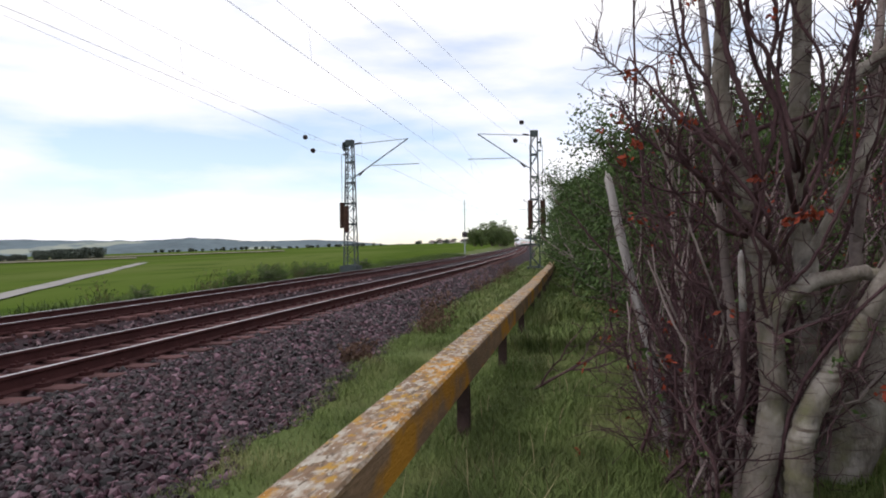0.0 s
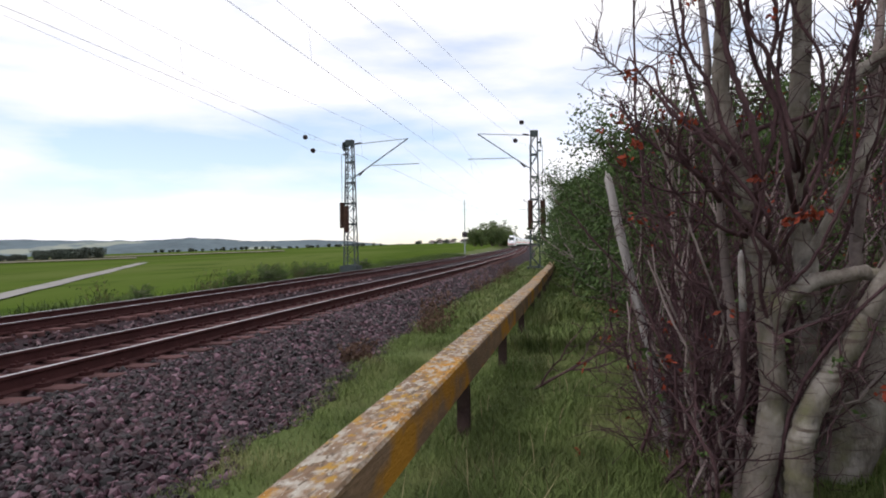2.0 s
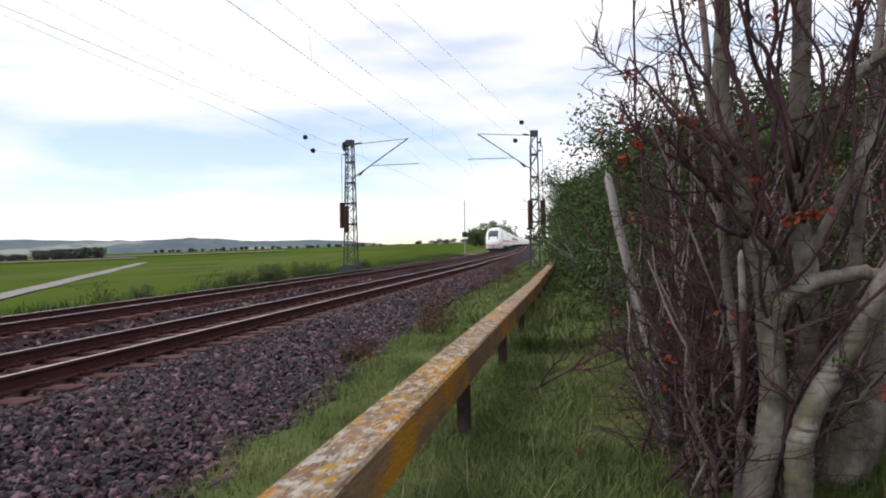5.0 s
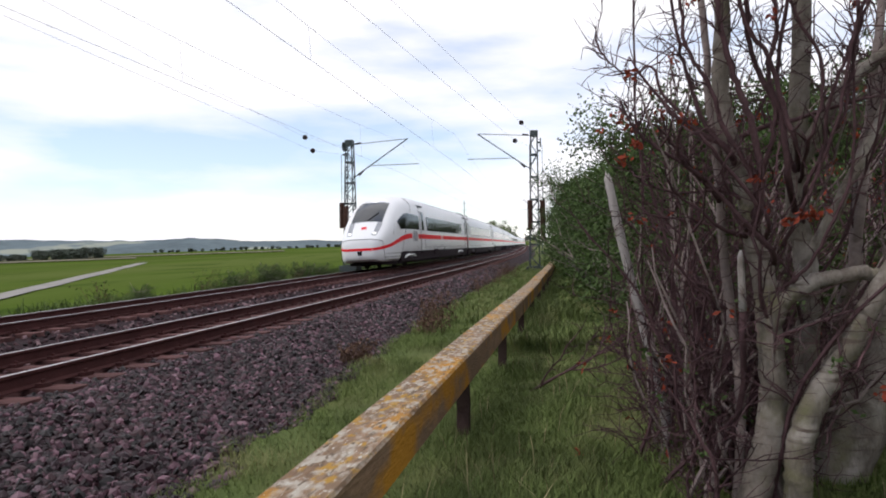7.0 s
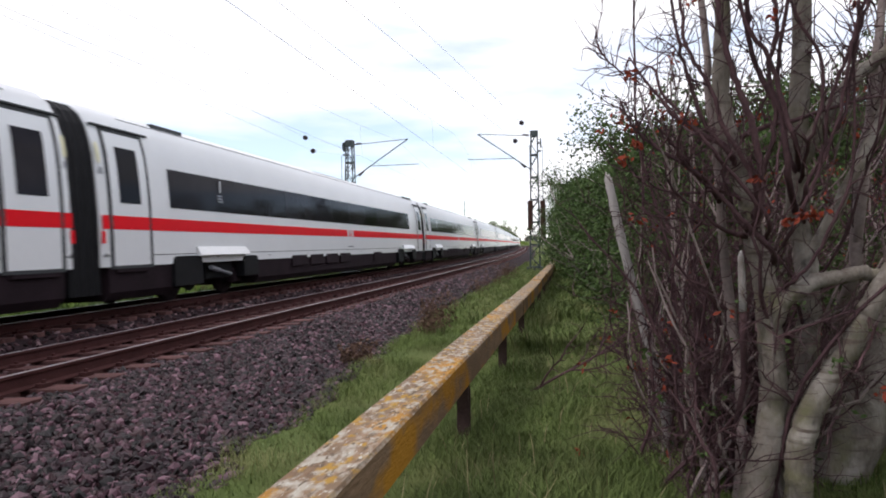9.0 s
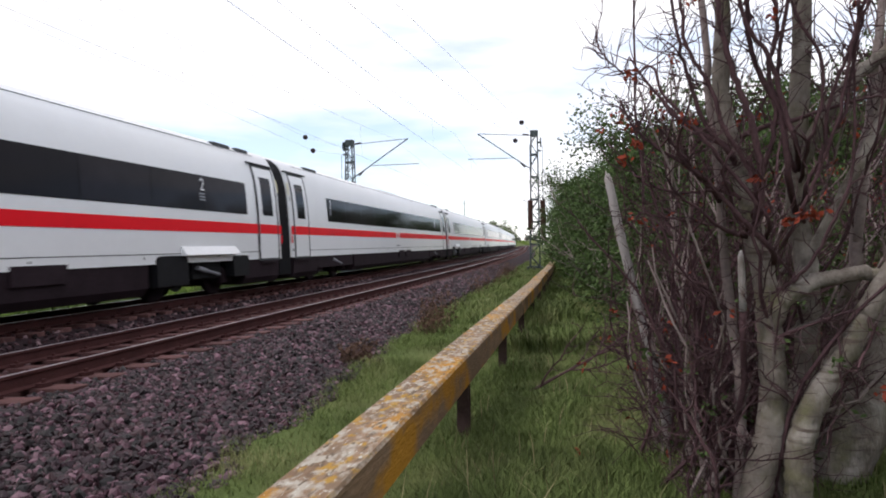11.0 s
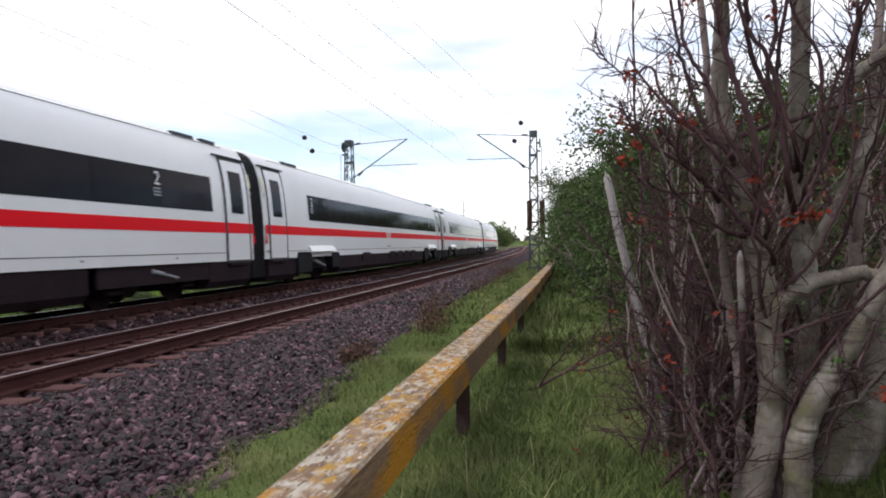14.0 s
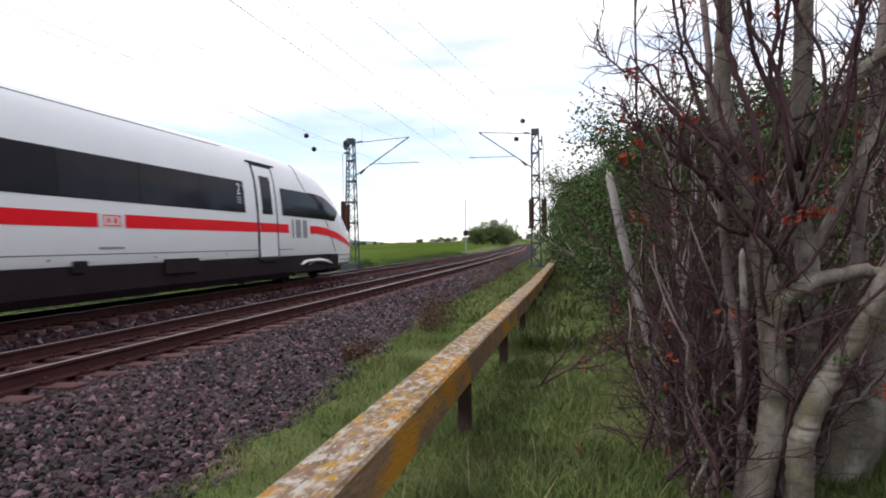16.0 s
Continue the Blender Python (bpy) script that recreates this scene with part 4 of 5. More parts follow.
    # crooked dark boughs that fork off the stems
    for k in range(8):
        start = anchors[rng.integers(0, len(anchors))]
        way = Vector((rng.choice([-1, -1, -0.8, -0.6]) * rng.uniform(0.5, 1.1), rng.uniform(-0.35, 0.25), rng.uniform(0.1, 1.1)))
        n = 8
        pts = bent_path(start, way, rng.uniform(0.5, 0.95), n, 0.24, 0.08, rng)
        if pts[-1].x < 0.25:   # none reach over the barrier
            pts = [Vector((2 * pts[0].x - q.x, q.y, q.z)) for q in pts]
        bough = part("bough", Shape().tube(pts, taper(rng.uniform(0.010, 0.019), 0.004, n + 1), 6).mesh("bough", M_TWIG, True), root, "crooked dark bough")
        twigs = Shape()
        twig_system(twigs, tips, pts, 0.005, rng, 1, 0.30, 2)
        part("twig_spray", twigs.mesh("twig_spray", M_TWIG), bough, "fine bare brown twigs")["kind"] = "stuff"
    pick = [tips[i] for i in rng.choice(len(tips), 22, replace=False)]
    pick += [Vector((1.08, 3.5, 1.40)), Vector((1.14, 3.5, 1.41)), Vector((1.02, 3.5, 1.38)), Vector((0.27, 3.7, 1.88)), Vector((0.25, 3.7, 1.72)), Vector((0.3, 3.7, 1.80)), Vector((0.22, 3.7, 1.95)), Vector((1.45, 3.6, 0.52))]
    v, t = leaf_cloud([q[:] for q in pick], [0.05] * len(pick), 420, 0.02, rng)
    part("young_leaves", big_mesh("young_leaves", v, t, M_REDLEAF), root, "small red young leaves")


def build_thicket():
    """Shrubs of many upright shoots beside the tree."""
    rng = np.random.default_rng(44)
    spots = ((0.52, 4.35, 1.75, -0.06, 18), (0.70, 4.05, 1.5, -0.04, 14), (0.80, 4.2, 2.4, -0.08, 20), (0.98, 4.8, 2.8, -0.08, 18), (1.0, 5.7, 3.2, -0.10, 11), (1.25, 4.9, 3.2, -0.05, 9), (1.25, 6.8, 3.4, -0.08, 10),
             (1.85, 5.2, 4.0, 0.0, 9), (2.3, 4.4, 4.0, 0.05, 8), (1.9, 6.4, 4.2, -0.05, 9), (2.8, 5.6, 4.2, 0.0, 9), (1.45, 8.2, 3.6, -0.06, 10), (1.95, 5.0, 3.4, 0.0, 8), (0.92, 4.1, 2.2, -0.14, 14), (1.15, 4.95, 2.6, -0.05, 12))
    for i, (x, y, height, lean, count) in enumerate(spots):
        root = thing("bare_shrub", "leggy shrub of bare reddish-brown shoots with a few leaves", "shrub", group="bare shrubs")
        tips = []
        for k in range(count):
            bx, by = x + rng.normal(0, 0.16), y + rng.normal(0, 0.25)
            way = Vector((lean + rng.normal(0, 0.10), rng.normal(0, 0.14), 1))
            n = 11
            low = k % 3 == 1 and y < 5.5   # crooked brush at the foot
            if low:
                way = Vector((rng.normal(0, 0.5), rng.normal(0.1, 0.4), rng.uniform(0.4, 1)))
            pts = bent_path((bx, by, ground_height(bx, by) - 0.1), way, height * (rng.uniform(0.25, 0.6) if low else rng.uniform(0.55, 1.1)), n, 0.3 if low else 0.19, 0.06, rng)
            if pts[-1].x < x - 0.6 or pts[4].x < x - 0.35:   # keep clear of the barrier
                pts = [Vector((2 * bx - q.x, q.y, q.z)) for q in pts]
            r = rng.uniform(0.007, 0.018)
            stem = Shape().tube(pts, taper(r, 0.005, n + 1), 5)
            old = k % 2 == 0
            shoot = part("shoot", stem.mesh("shoot", M_GREYTWIG if old else M_TWIG), root, "grey older stem" if old else "")
            spray = Shape()
            twig_system(spray, tips, pts[2:] if not low else pts, 0.006, rng, 1, 0.5, 2)
            part("twig_spray", spray.mesh("twig_spray", M_TWIG), shoot, "fine brown twigs")["kind"] = "stuff"
        pick = [tips[j] for j in rng.choice(len(tips), 40, replace=False)]
        v, t = leaf_cloud([q[:] for q in pick], [0.06] * len(pick), 200, 0.02, rng)
        part("leaves", big_mesh("leaves", v, t, M_REDLEAF if i % 3 == 0 else M_LEAF), root)
    # a pale broken stem at the shrubs' edge
    rng = np.random.default_rng(9)
    stem = thing("dead_stem", "pale dead broken stem standing among the shrubs", "tree stem")
    c = [(0.62, 4.6, -0.5), (0.55, 4.6, 0.2), (0.46, 4.6, 0.55), (0.34, 4.6, 1.05), (0.26, 4.6, 1.4), (0.20, 4.6, 1.70), (0.19, 4.6, 1.76)]
    part("trunk", Shape().tube(c, [0.036, 0.033, 0.031, 0.029, 0.031, 0.027, 0.006], 8).mesh("trunk", M_DEADWOOD, True), stem)
    # a thinner one, stripped to the wood at its top
    stub = thing("dead_stem", "thin dead stem stripped to pale wood at its broken top", "tree stem")
    part("trunk", Shape().tube([(0.93, 4.15, -0.5), (0.84, 4.0, 0.1), (0.88, 3.86, 0.5), (0.85, 3.75, 0.75), (0.84, 3.70, 0.92)], [0.020, 0.018, 0.017, 0.018, 0.019], 8).mesh("trunk", M_TWIG, True), stub)
    part("bare_wood", Shape().tube([(0.84, 3.70, 0.91), (0.837, 3.70, 1.0), (0.833, 3.70, 1.12), (0.83, 3.70, 1.20), (0.832, 3.70, 1.23)], [0.021, 0.019, 0.018, 0.015, 0.005], 8).mesh("bare_wood", M_DEADWOOD, True), stub, "pale bare wood")
    # fallen branch in the grass
    br = thing("fallen_branch", "bare forked dead branch lying in the grass", "branch")
    shape, tips = Shape(), []
    pts = [Vector((-0.52, 6.6, -0.22)), Vector((-0.25, 6.75, -0.08)), Vector((0.05, 6.9, 0.06)), Vector((0.3, 7.0, 0.2)), Vector((0.5, 7.1, 0.36))]
    shape.tube(pts, taper(0.016, 0.008, 5), 5)
    for k, base in enumerate((0, 1, 1, 2, 2, 3)):
        way = Vector((0.5 + 0.25 * (k % 3), 0.1, (0.9, 0.15, 0.7, 1.0, 0.2, 0.8)[k]))
        fork = bent_path(pts[base].lerp(pts[base + 1], 0.5), way, rng.uniform(0.45, 0.8), 6, 0.18, 0.0, rng)
        shape.tube(fork, taper(0.010, 0.005, 7), 5)
        twig_system(shape, tips, fork, 0.006, rng, 0, 0.25)
    part("branch", shape.mesh("branch", M_TWIG), br)


def blades(spots, height, width, rng):
    """Bent grass blades of three triangles each at the spots (x, y, z)."""
    n = len(spots)
    a = rng.uniform(0, 2 * math.pi, n)
    side = np.stack([np.cos(a), np.sin(a), np.zeros(n)], 1)
    bend = np.stack([-np.sin(a), np.cos(a), np.zeros(n)], 1) * rng.uniform(0.15, 1.25, n)[:, None]
    patch = np.array([0.75 + 0.9 * noise.noise((q[0] * 0.9, q[1] * 0.9, 7)) for q in spots])
    h = (height * np.clip(patch, 0.35, 1.6) * rng.uniform(0.45, 1.3, n))[:, None]
    w = (width * rng.uniform(0.7, 1.3, n))[:, None]
    up = np.array([0, 0, 1.0])
    mid = spots + up * h * 0.6 + bend * h * 0.35
    tip = spots + up * h * 0.95 + bend * h
    v = np.stack([spots - side * w, spots + side * w, mid - side * w * 0.7, mid + side * w * 0.7, tip], 1).reshape(-1, 3)
    base = np.arange(n)[:, None] * 5
    t = np.concatenate([base + np.array(k) for k in ([0, 1, 3], [0, 3, 2], [2, 3, 4])])
    return v, t


def build_grass():
    rng = np.random.default_rng(77)

    def spots(n, x0, x1, y0, y1, toe=False, power=1.3):
        y = y0 + (y1 - y0) * rng.random(n) ** power
        x = x0 + (x1 - x0) * rng.random(n)
        out = []
        for a, b in zip(x, y):
            if toe:
                # between the ballast's toe and the barrier
                edge = axis(b) + 3.7 - 1.0 * smooth_step(4, 18, b) + 0.2 * noise.noise((b * 1.3, 0, 1)) - 0.15
                a = edge + (barrier_x(b) - edge) * (a - x0) / (x1 - x0)
            thick = noise.noise((a * 1.1, b * 1.1, 4))
            if thick > -0.35 or rng.random() < (0.8 if toe else 0.5):
                out.append((a, b, ground_height(a, b) - 0.02))
        return np.array(out)

    groups = (("verge_grass", spots(45000, 0, 1, 2.6, 14, True), 0.12, 0.0027, M_GRASS), ("verge_grass", spots(26000, 0, 1, 12, 60, True, 1.1), 0.24, 0.008, M_GRASS),
              ("meadow_grass", spots(110000, -1.0, 1.9, 2.6, 10), 0.16, 0.0027, M_GRASS), ("meadow_grass", spots(36000, -1.2, 1.8, 9, 44), 0.28, 0.009, M_GRASS),
              ("verge_grass", spots(9000, 0, 1, -8, 2.8, True, 1.0), 0.12, 0.004, M_GRASS), ("meadow_grass", spots(22000, -0.9, 3.2, -8, 2.8, False, 1.0), 0.15, 0.004, M_GRASS),
              ("meadow_grass", spots(14000, 1.7, 5.5, 2.5, 10), 0.17, 0.004, M_GRASS), ("dry_grass", spots(600, -0.9, 2.0, 3.0, 12), 0.30, 0.0025, M_DRYGRASS))
    for name, at, height, width, material in groups:
        v, t = blades(at, height, width, rng)
        thing(name, "long fresh green grass" if material is M_GRASS else "thin dry grass stalks among the green", "grass", kind="stuff", data=big_mesh(name, v, t, material))
    # tall grass and herbs along the far side of the track
    n = 26000
    s = 8 + 90 * rng.random(n) ** 1.2
    at = np.array([(axis(b) - 7.0 - abs(rng.normal(0, 1.3)), b, 0) for b in s])
    at[:, 2] = [ground_height(a, b) - 0.02 for a, b, _ in at]
    keep = np.array([noise.noise((b * 0.25, 2, 0)) > -0.25 for b in at[:, 1]])
    v, t = blades(at[keep], 0.45, 0.012, rng)
    thing("far_verge_grass", "tall green grass and herbs along the far track", "grass", kind="stuff", data=big_mesh("far_verge_grass", v, t, M_VERGE))
    # dry weeds on the ballast's edge
    for i, (x, y, k) in enumerate(((-2.75, 12.5, 0.5), (-2.85, 13.4, 0.55), (-2.6, 11.8, 0.4), (-3.05, 8.6, 0.3), (-3.0, 8.9, 0.3), (-3.3, 22, 0.6), (-3.5, 27, 0.7), (-3.3, 31, 0.7),
                                   (-14.5, 30, 0.9), (-14.3, 27, 0.8), (-14.6, 33, 0.8), (-14.9, 18.5, 0.7), (-14.4, 24, 0.9), (-3.7, 35, 0.6))):
        w = thing("dry_weed", "tuft of brown dry weed stalks at the ballast edge", "weed", group="dry weeds")
        sh, tips = Shape(), []
        for _ in range(16):
            q = (x + rng.normal(0, k * 0.3), y + rng.normal(0, k * 0.3), ground_height(x, y) - 0.05)
            pts = bent_path(q, (rng.normal(0, 0.3), rng.normal(0, 0.3), 1), k * rng.uniform(0.6, 1.4), 5, 0.12, 0.05, rng)
            sh.tube(pts, taper(0.006, 0.003, 6), 3)
            twig_system(sh, tips, pts, 0.003, rng, 0, k * 0.4)
        part("stalk_tuft", sh.mesh("stalk_tuft", M_WEED), w)
        v, t = leaf_cloud([q[:] for q in tips], [0.06 * k + 0.02] * len(tips), 260, 0.02 + 0.015 * k, rng)
        part("leaves", big_mesh("leaves", v, t, M_WEED if x > -5 else M_VERGE), w)


# ---- the train ----
PROFILE = ((1.43, 0.85), (1.435, 1.6), (1.43, 2.1), (1.405, 2.6), (1.37, 3.0), (1.315, 3.3), (1.235, 3.58), (1.10, 3.82), (0.90, 3.98), (0.5, 4.10), (0.0, 4.14))
ROOF = 4.14
HALF = 14.375


def body_u(z):
    for (u0, z0), (u1, z1) in zip(PROFILE, PROFILE[1:]):
        if z <= z1:
            return u0 + (u1 - u0) * max(0.0, (z - z0) / (z1 - z0))
    return 0.0


def body_z(u):
    u = abs(u)
    for (u0, z0), (u1, z1) in reversed(list(zip(PROFILE[3:], PROFILE[4:]))):
        if u <= u0:
            return z1 + (z0 - z1) * (u - u1) / (u0 - u1)
    return 3.0


def interp(table, x):
    for (x0, y0), (x1, y1) in zip(table, table[1:]):
        if x <= x1:
            t = max(0.0, (x - x0) / (x1 - x0))
            return y0 + (y1 - y0) * t
    return table[-1][1]


NOSE_START = 0.5
NOSE_TOP = ((0.5, 1.36), (0.56, 1.52), (0.7, 1.62), (1.0, 1.80), (1.4, 2.06), (1.9, 2.42), (2.4, 2.78), (3.0, 3.18), (3.6, 3.48), (4.3, 3.73), (5.2, 3.92), (6.5, 4.06), (8.0, ROOF))
NOSE_WIDTH = ((0.5, 0.44), (0.56, 0.53), (0.7, 0.63), (1.0, 0.745), (1.4, 0.83), (2.0, 0.91), (3.0, 0.97), (4.5, 1.0))
NOSE_LOW = ((0.5, 0.68), (0.6, 0.56), (0.9, 0.46), (1.4, 0.40), (3.2, 0.40), (3.9, 0.85), (6.0, 0.85))


def squash(d):
    """How far the nose at d metres from its tip keeps of the height above one metre."""
    return (interp(NOSE_TOP, d) - 1.0) / (ROOF - 1.0)


def skin(y, z, sign, off, nose):
    """A point of the car's side at height z, off metres outside it. nose: the y of the nose's tip, or None."""
    if nose is None or y - nose > 8:
        return (sign * (body_u(z) + off), y, z)
    d = max(y - nose, NOSE_START)
    zf = 1.0 + (z - 1.0) / squash(d) if z > 1 else z
    return (sign * (body_u(max(zf, 0.85)) * interp(NOSE_WIDTH, d) + off), y, z)


def side_patch(shape, y0, y1, z0, z1, sign, off=0.008, nose=None, ny=1, nz=4, low=None, high=None):
    """A panel that follows the side; low and high may give its edges along y."""
    k = len(shape.v)
    for i in range(ny + 1):
        y = y0 + (y1 - y0) * i / ny
        a, b = (low(y) if low else z0), (high(y) if high else z1)
        for j in range(nz + 1):
            shape.v.append(Vector(skin(y, a + (b - a) * j / nz, sign, off, nose)))
    for i in range(ny):
        for j in range(nz):
            a = k + i * (nz + 1) + j
            q = (a, a + nz + 1, a + nz + 2, a + 1)
            shape.f.append(q if sign > 0 else tuple(reversed(q)))
    return shape


def creased(me):
    """Keeps the edges of a smooth mesh sharp where it bends by more than 40 degrees."""
    me.set_sharp_from_angle(angle=radians(40))
    return me


def round_box(x0, x1, y0, y1, z0, z1, c):
    """A box whose upper corners along y are rounded by c."""
    ring = [(y0, z0), (y1, z0), (y1, z1 - c), (y1 - 0.3 * c, z1 - 0.3 * c), (y1 - c, z1), (y0 + c, z1), (y0 + 0.3 * c, z1 - 0.3 * c), (y0, z1 - c)]
    return Shape().loft([[(x, a, b) for a, b in ring] for x in (x0, x1)])


def bogie(car, y, cover):
    root = part("bogie", Shape().box(-1.05, 1.05, y - 1.5, y + 1.5, 0.42, 0.74, bevel=0.05).mesh("bogie", M_DARK), car, "dark steel bogie")
    for sign in (-1, 1):
        for dy in (-1.25, 1.25):
            wheel = Shape().tube([(sign * q, y + dy, 0.46) for q in (0.68, 0.70, 0.80, 0.82)], [0.40, 0.46, 0.46, 0.40], 24)
            wheel_ob = part("wheel", wheel.mesh("wheel", M_DARK), root, "steel wheel")
            part("hub", Shape().tube([(sign * 0.82, y + dy, 0.46), (sign * 0.90, y + dy, 0.46)], [0.17, 0.12], 14).mesh("hub", M_SEAM), wheel_ob)
            part("axle_box", Shape().box(sign * 1.08 - 0.13, sign * 1.08 + 0.13, y + dy - 0.24, y + dy + 0.24, 0.3, 0.66, bevel=0.04).mesh("axle_box", M_DARK), root)
        part("side_frame", Shape().loft([[(sign * 1.0, y + d, z), (sign * 1.16, y + d, z), (sign * 1.16, y + d, z + 0.17), (sign * 1.0, y + d, z + 0.17)] for d, z in ((-1.6, 0.50), (-0.8, 0.52), (-0.4, 0.42), (0.4, 0.42), (0.8, 0.52), (1.6, 0.50))]).mesh("side_frame", M_DARK), root)
        part("damper", Shape().tube([(sign * 1.36, y - 0.35, 0.72), (sign * 1.36, y + 0.05, 0.64), (sign * 1.36, y + 0.10, 0.63), (sign * 1.36, y + 0.6, 0.53)], [0.055, 0.055, 0.035, 0.035], 10).mesh("damper", M_GREY), root, "grey damper")
        part("brake_disc", Shape().tube([(sign * 0.5, y, 0.46), (sign * 0.56, y, 0.46)], 0.3, 18).mesh("brake_disc", M_SEAM), root)
        if cover:
            for a, b, z0, z1, x in ((-2.02, -0.88, 0.36, 1.02, 1.37), (-0.42, 0.86, 0.46, 0.97, 1.16), (1.15, 1.97, 0.44, 0.98, 1.37)):
                part("side_box", round_box(sign * x - 0.13, sign * x + 0.10, y + a, y + b, z0, z1, 0.12).mesh("side_box", M_BLACK), root, "dark rounded equipment box")
            plate = Shape()
            plate.loft([[(sign * 1.15, y - 1.05, 0.99), (sign * 1.60, y - 1.12, 1.02), (sign * 1.47, y - 1.10, 1.22), (sign * 1.2, y - 1.0, 1.23)],
                        [(sign * 1.15, y + 1.25, 0.99), (sign * 1.60, y + 1.32, 1.02), (sign * 1.47, y + 1.27, 1.22), (sign * 1.2, y + 1.2, 1.23)]])
            part("cover_plate", plate.mesh("cover_plate", M_SILVER), root, "bright white cover plate")


def door(car, y, nose=None):
    outer = 1 if y > 0 else -1
    for sign in (-1, 1):
        seal = side_patch(Shape(), y - 0.66, y + 0.66, 0.81, 3.54, sign, 0.010, nose, 2, 12)
        part("door_seal", seal.mesh("door_seal", M_SEAM, True), car, "dark door seal")
        leaf = side_patch(Shape(), y - 0.56, y + 0.56, 0.87, 3.46, sign, 0.018, nose, 2, 12)
        leaf_ob = part("door", leaf.mesh("door", M_WHITE, True), car, "white sliding door")
        part("door_window", side_patch(Shape(), y - 0.32, y + 0.32, 2.09, 3.19, sign, 0.026, nose, 1, 12).mesh("door_window", M_GLASS, True), leaf_ob, "tall dark door window")
        part("door_stripe", side_patch(Shape(), y - 0.56, y + 0.56, 1.57, 1.835, sign, 0.024, nose, 1, 2).mesh("door_stripe", M_RED, True), leaf_ob, "red stripe")
        u = sign * (body_u(3.55) + 0.01)
        part("door_rail", Shape().box(u - 0.04, u + 0.04, y - 0.85, y + 0.85, 3.545, 3.58, bevel=0.02).mesh("door_rail", M_SEAM), car, "thin grey rain rail above the door")
        part("door_step", Shape().box(sign * 1.37 - 0.09, sign * 1.37 + 0.09, y - 0.5, y + 0.5, 0.74, 0.80, bevel=0.02).mesh("door_step", M_DARK), car)
        if abs(y) > 8:   # grip and marks between the door and the gangway
            part("grip_strip", side_patch(Shape(), y + outer * 0.83 - 0.05, y + outer * 0.83 + 0.05, 1.30, 1.53, sign, 0.014, nose).mesh("grip_strip", M_RED), car, "short red grip strip")
            part("edge_mark", side_patch(Shape(), y + outer * 0.80 - 0.05, y + outer * 0.80 + 0.03, 2.82, 3.2, sign, 0.012, nose).mesh("edge_mark", M_YELLOW), car, "faded yellow edge mark")
            part("lock_plate", side_patch(Shape(), y + outer * 0.78 - 0.035, y + outer * 0.78 + 0.035, 1.04, 1.11, sign, 0.012, nose, 1, 1).mesh("lock_plate", M_SEAM), car)
            part("small_number", side_patch(Shape(), y + outer * 0.78 - 0.04, y + outer * 0.78 + 0.04, 2.62, 2.74, sign, 0.012, nose, 1, 1).mesh("small_number", M_GREY), car)


def class_sign(car, text, y, group):
    """The class number on the window band, both sides, with small bars below."""
    for sign in (-1, 1):
        curve = bpy.data.curves.new("class_number", "FONT")
        curve.body, curve.size, curve.align_x, curve.extrude = text, 0.42, "CENTER", 0.002
        curve.materials.append(M_LETTER)
        ob = new("class_number", curve)
        ob.parent = car
        tagged(ob, "white class number %s" % text)
        u = body_u(2.6) + 0.03
        ob.matrix_local = Matrix(((0, 0, sign, sign * u), (sign, 0, 0, y), (0, 1, 0, 2.56), (0, 0, 0, 1)))
        bars = Shape()
        for i in range(3):
            side_patch(bars, y - 0.14, y + 0.10, 2.32 + 0.07 * i, 2.36 + 0.07 * i, sign, 0.026)
        part("small_print", bars.mesh("small_print", M_GREY), car, "small unreadable lines")


def sides(car, y0, y1, win0, win1, stripes, nose=None):
    """Window bands and red stripes on both sides."""
    for sign in (-1, 1):
        band = side_patch(Shape(), win0, win1, 2.08, 2.935, sign, 0.008, nose, 1, 6)
        band_ob = part("window_band", band.mesh("window_band", M_BLACK, True), car, "long dark tinted window band")
        n = int((win1 - win0) / 1.95)
        for i in range(n):
            a, b = win0 + (win1 - win0) * i / n, win0 + (win1 - win0) * (i + 1) / n
            part("pane", side_patch(Shape(), a + 0.012, b - 0.012, 2.095, 2.92, sign, 0.014, nose, 1, 6).mesh("pane", M_GLASS, True), band_ob)
        for a, b in stripes:
            part("red_stripe", side_patch(Shape(), a, b, 1.57, 1.835, sign, 0.010, nose, 1, 3).mesh("red_stripe", M_RED, True), car, "red stripe along the side")
        part("sill_line", side_patch(Shape(), y0, y1, 1.055, 1.072, sign, 0.004, nose, 1, 1).mesh("sill_line", M_SEAM), car, "thin grey panel line")
        for a in np.arange(y0 + 1.2, y1 - 1, 2.9):
            part("maker_mark", side_patch(Shape(), a, a + 0.05, 0.96, 1.00, sign, 0.006, nose, 1, 1).mesh("maker_mark", M_SEAM), car)


def underframe(car, y0, y1):
    part("underframe", Shape().loft([[(-1.25, y, 0.20), (1.25, y, 0.20), (1.37, y, 0.36), (1.40, y, 0.85), (-1.40, y, 0.85), (-1.37, y, 0.36)] for y in (y0, y1)]).mesh("underframe", M_DARK), car, "dark brown-grey underframe skirt")


def roof_line(car, y0, y1):
    for sign in (-1, 1):
        part("roof_edge", Shape().tube([(sign * 1.10, y0, 3.825), (sign * 1.10, y1, 3.825)], 0.009, 4).mesh("roof_edge", M_SEAM), car, "thin dark roof seam")


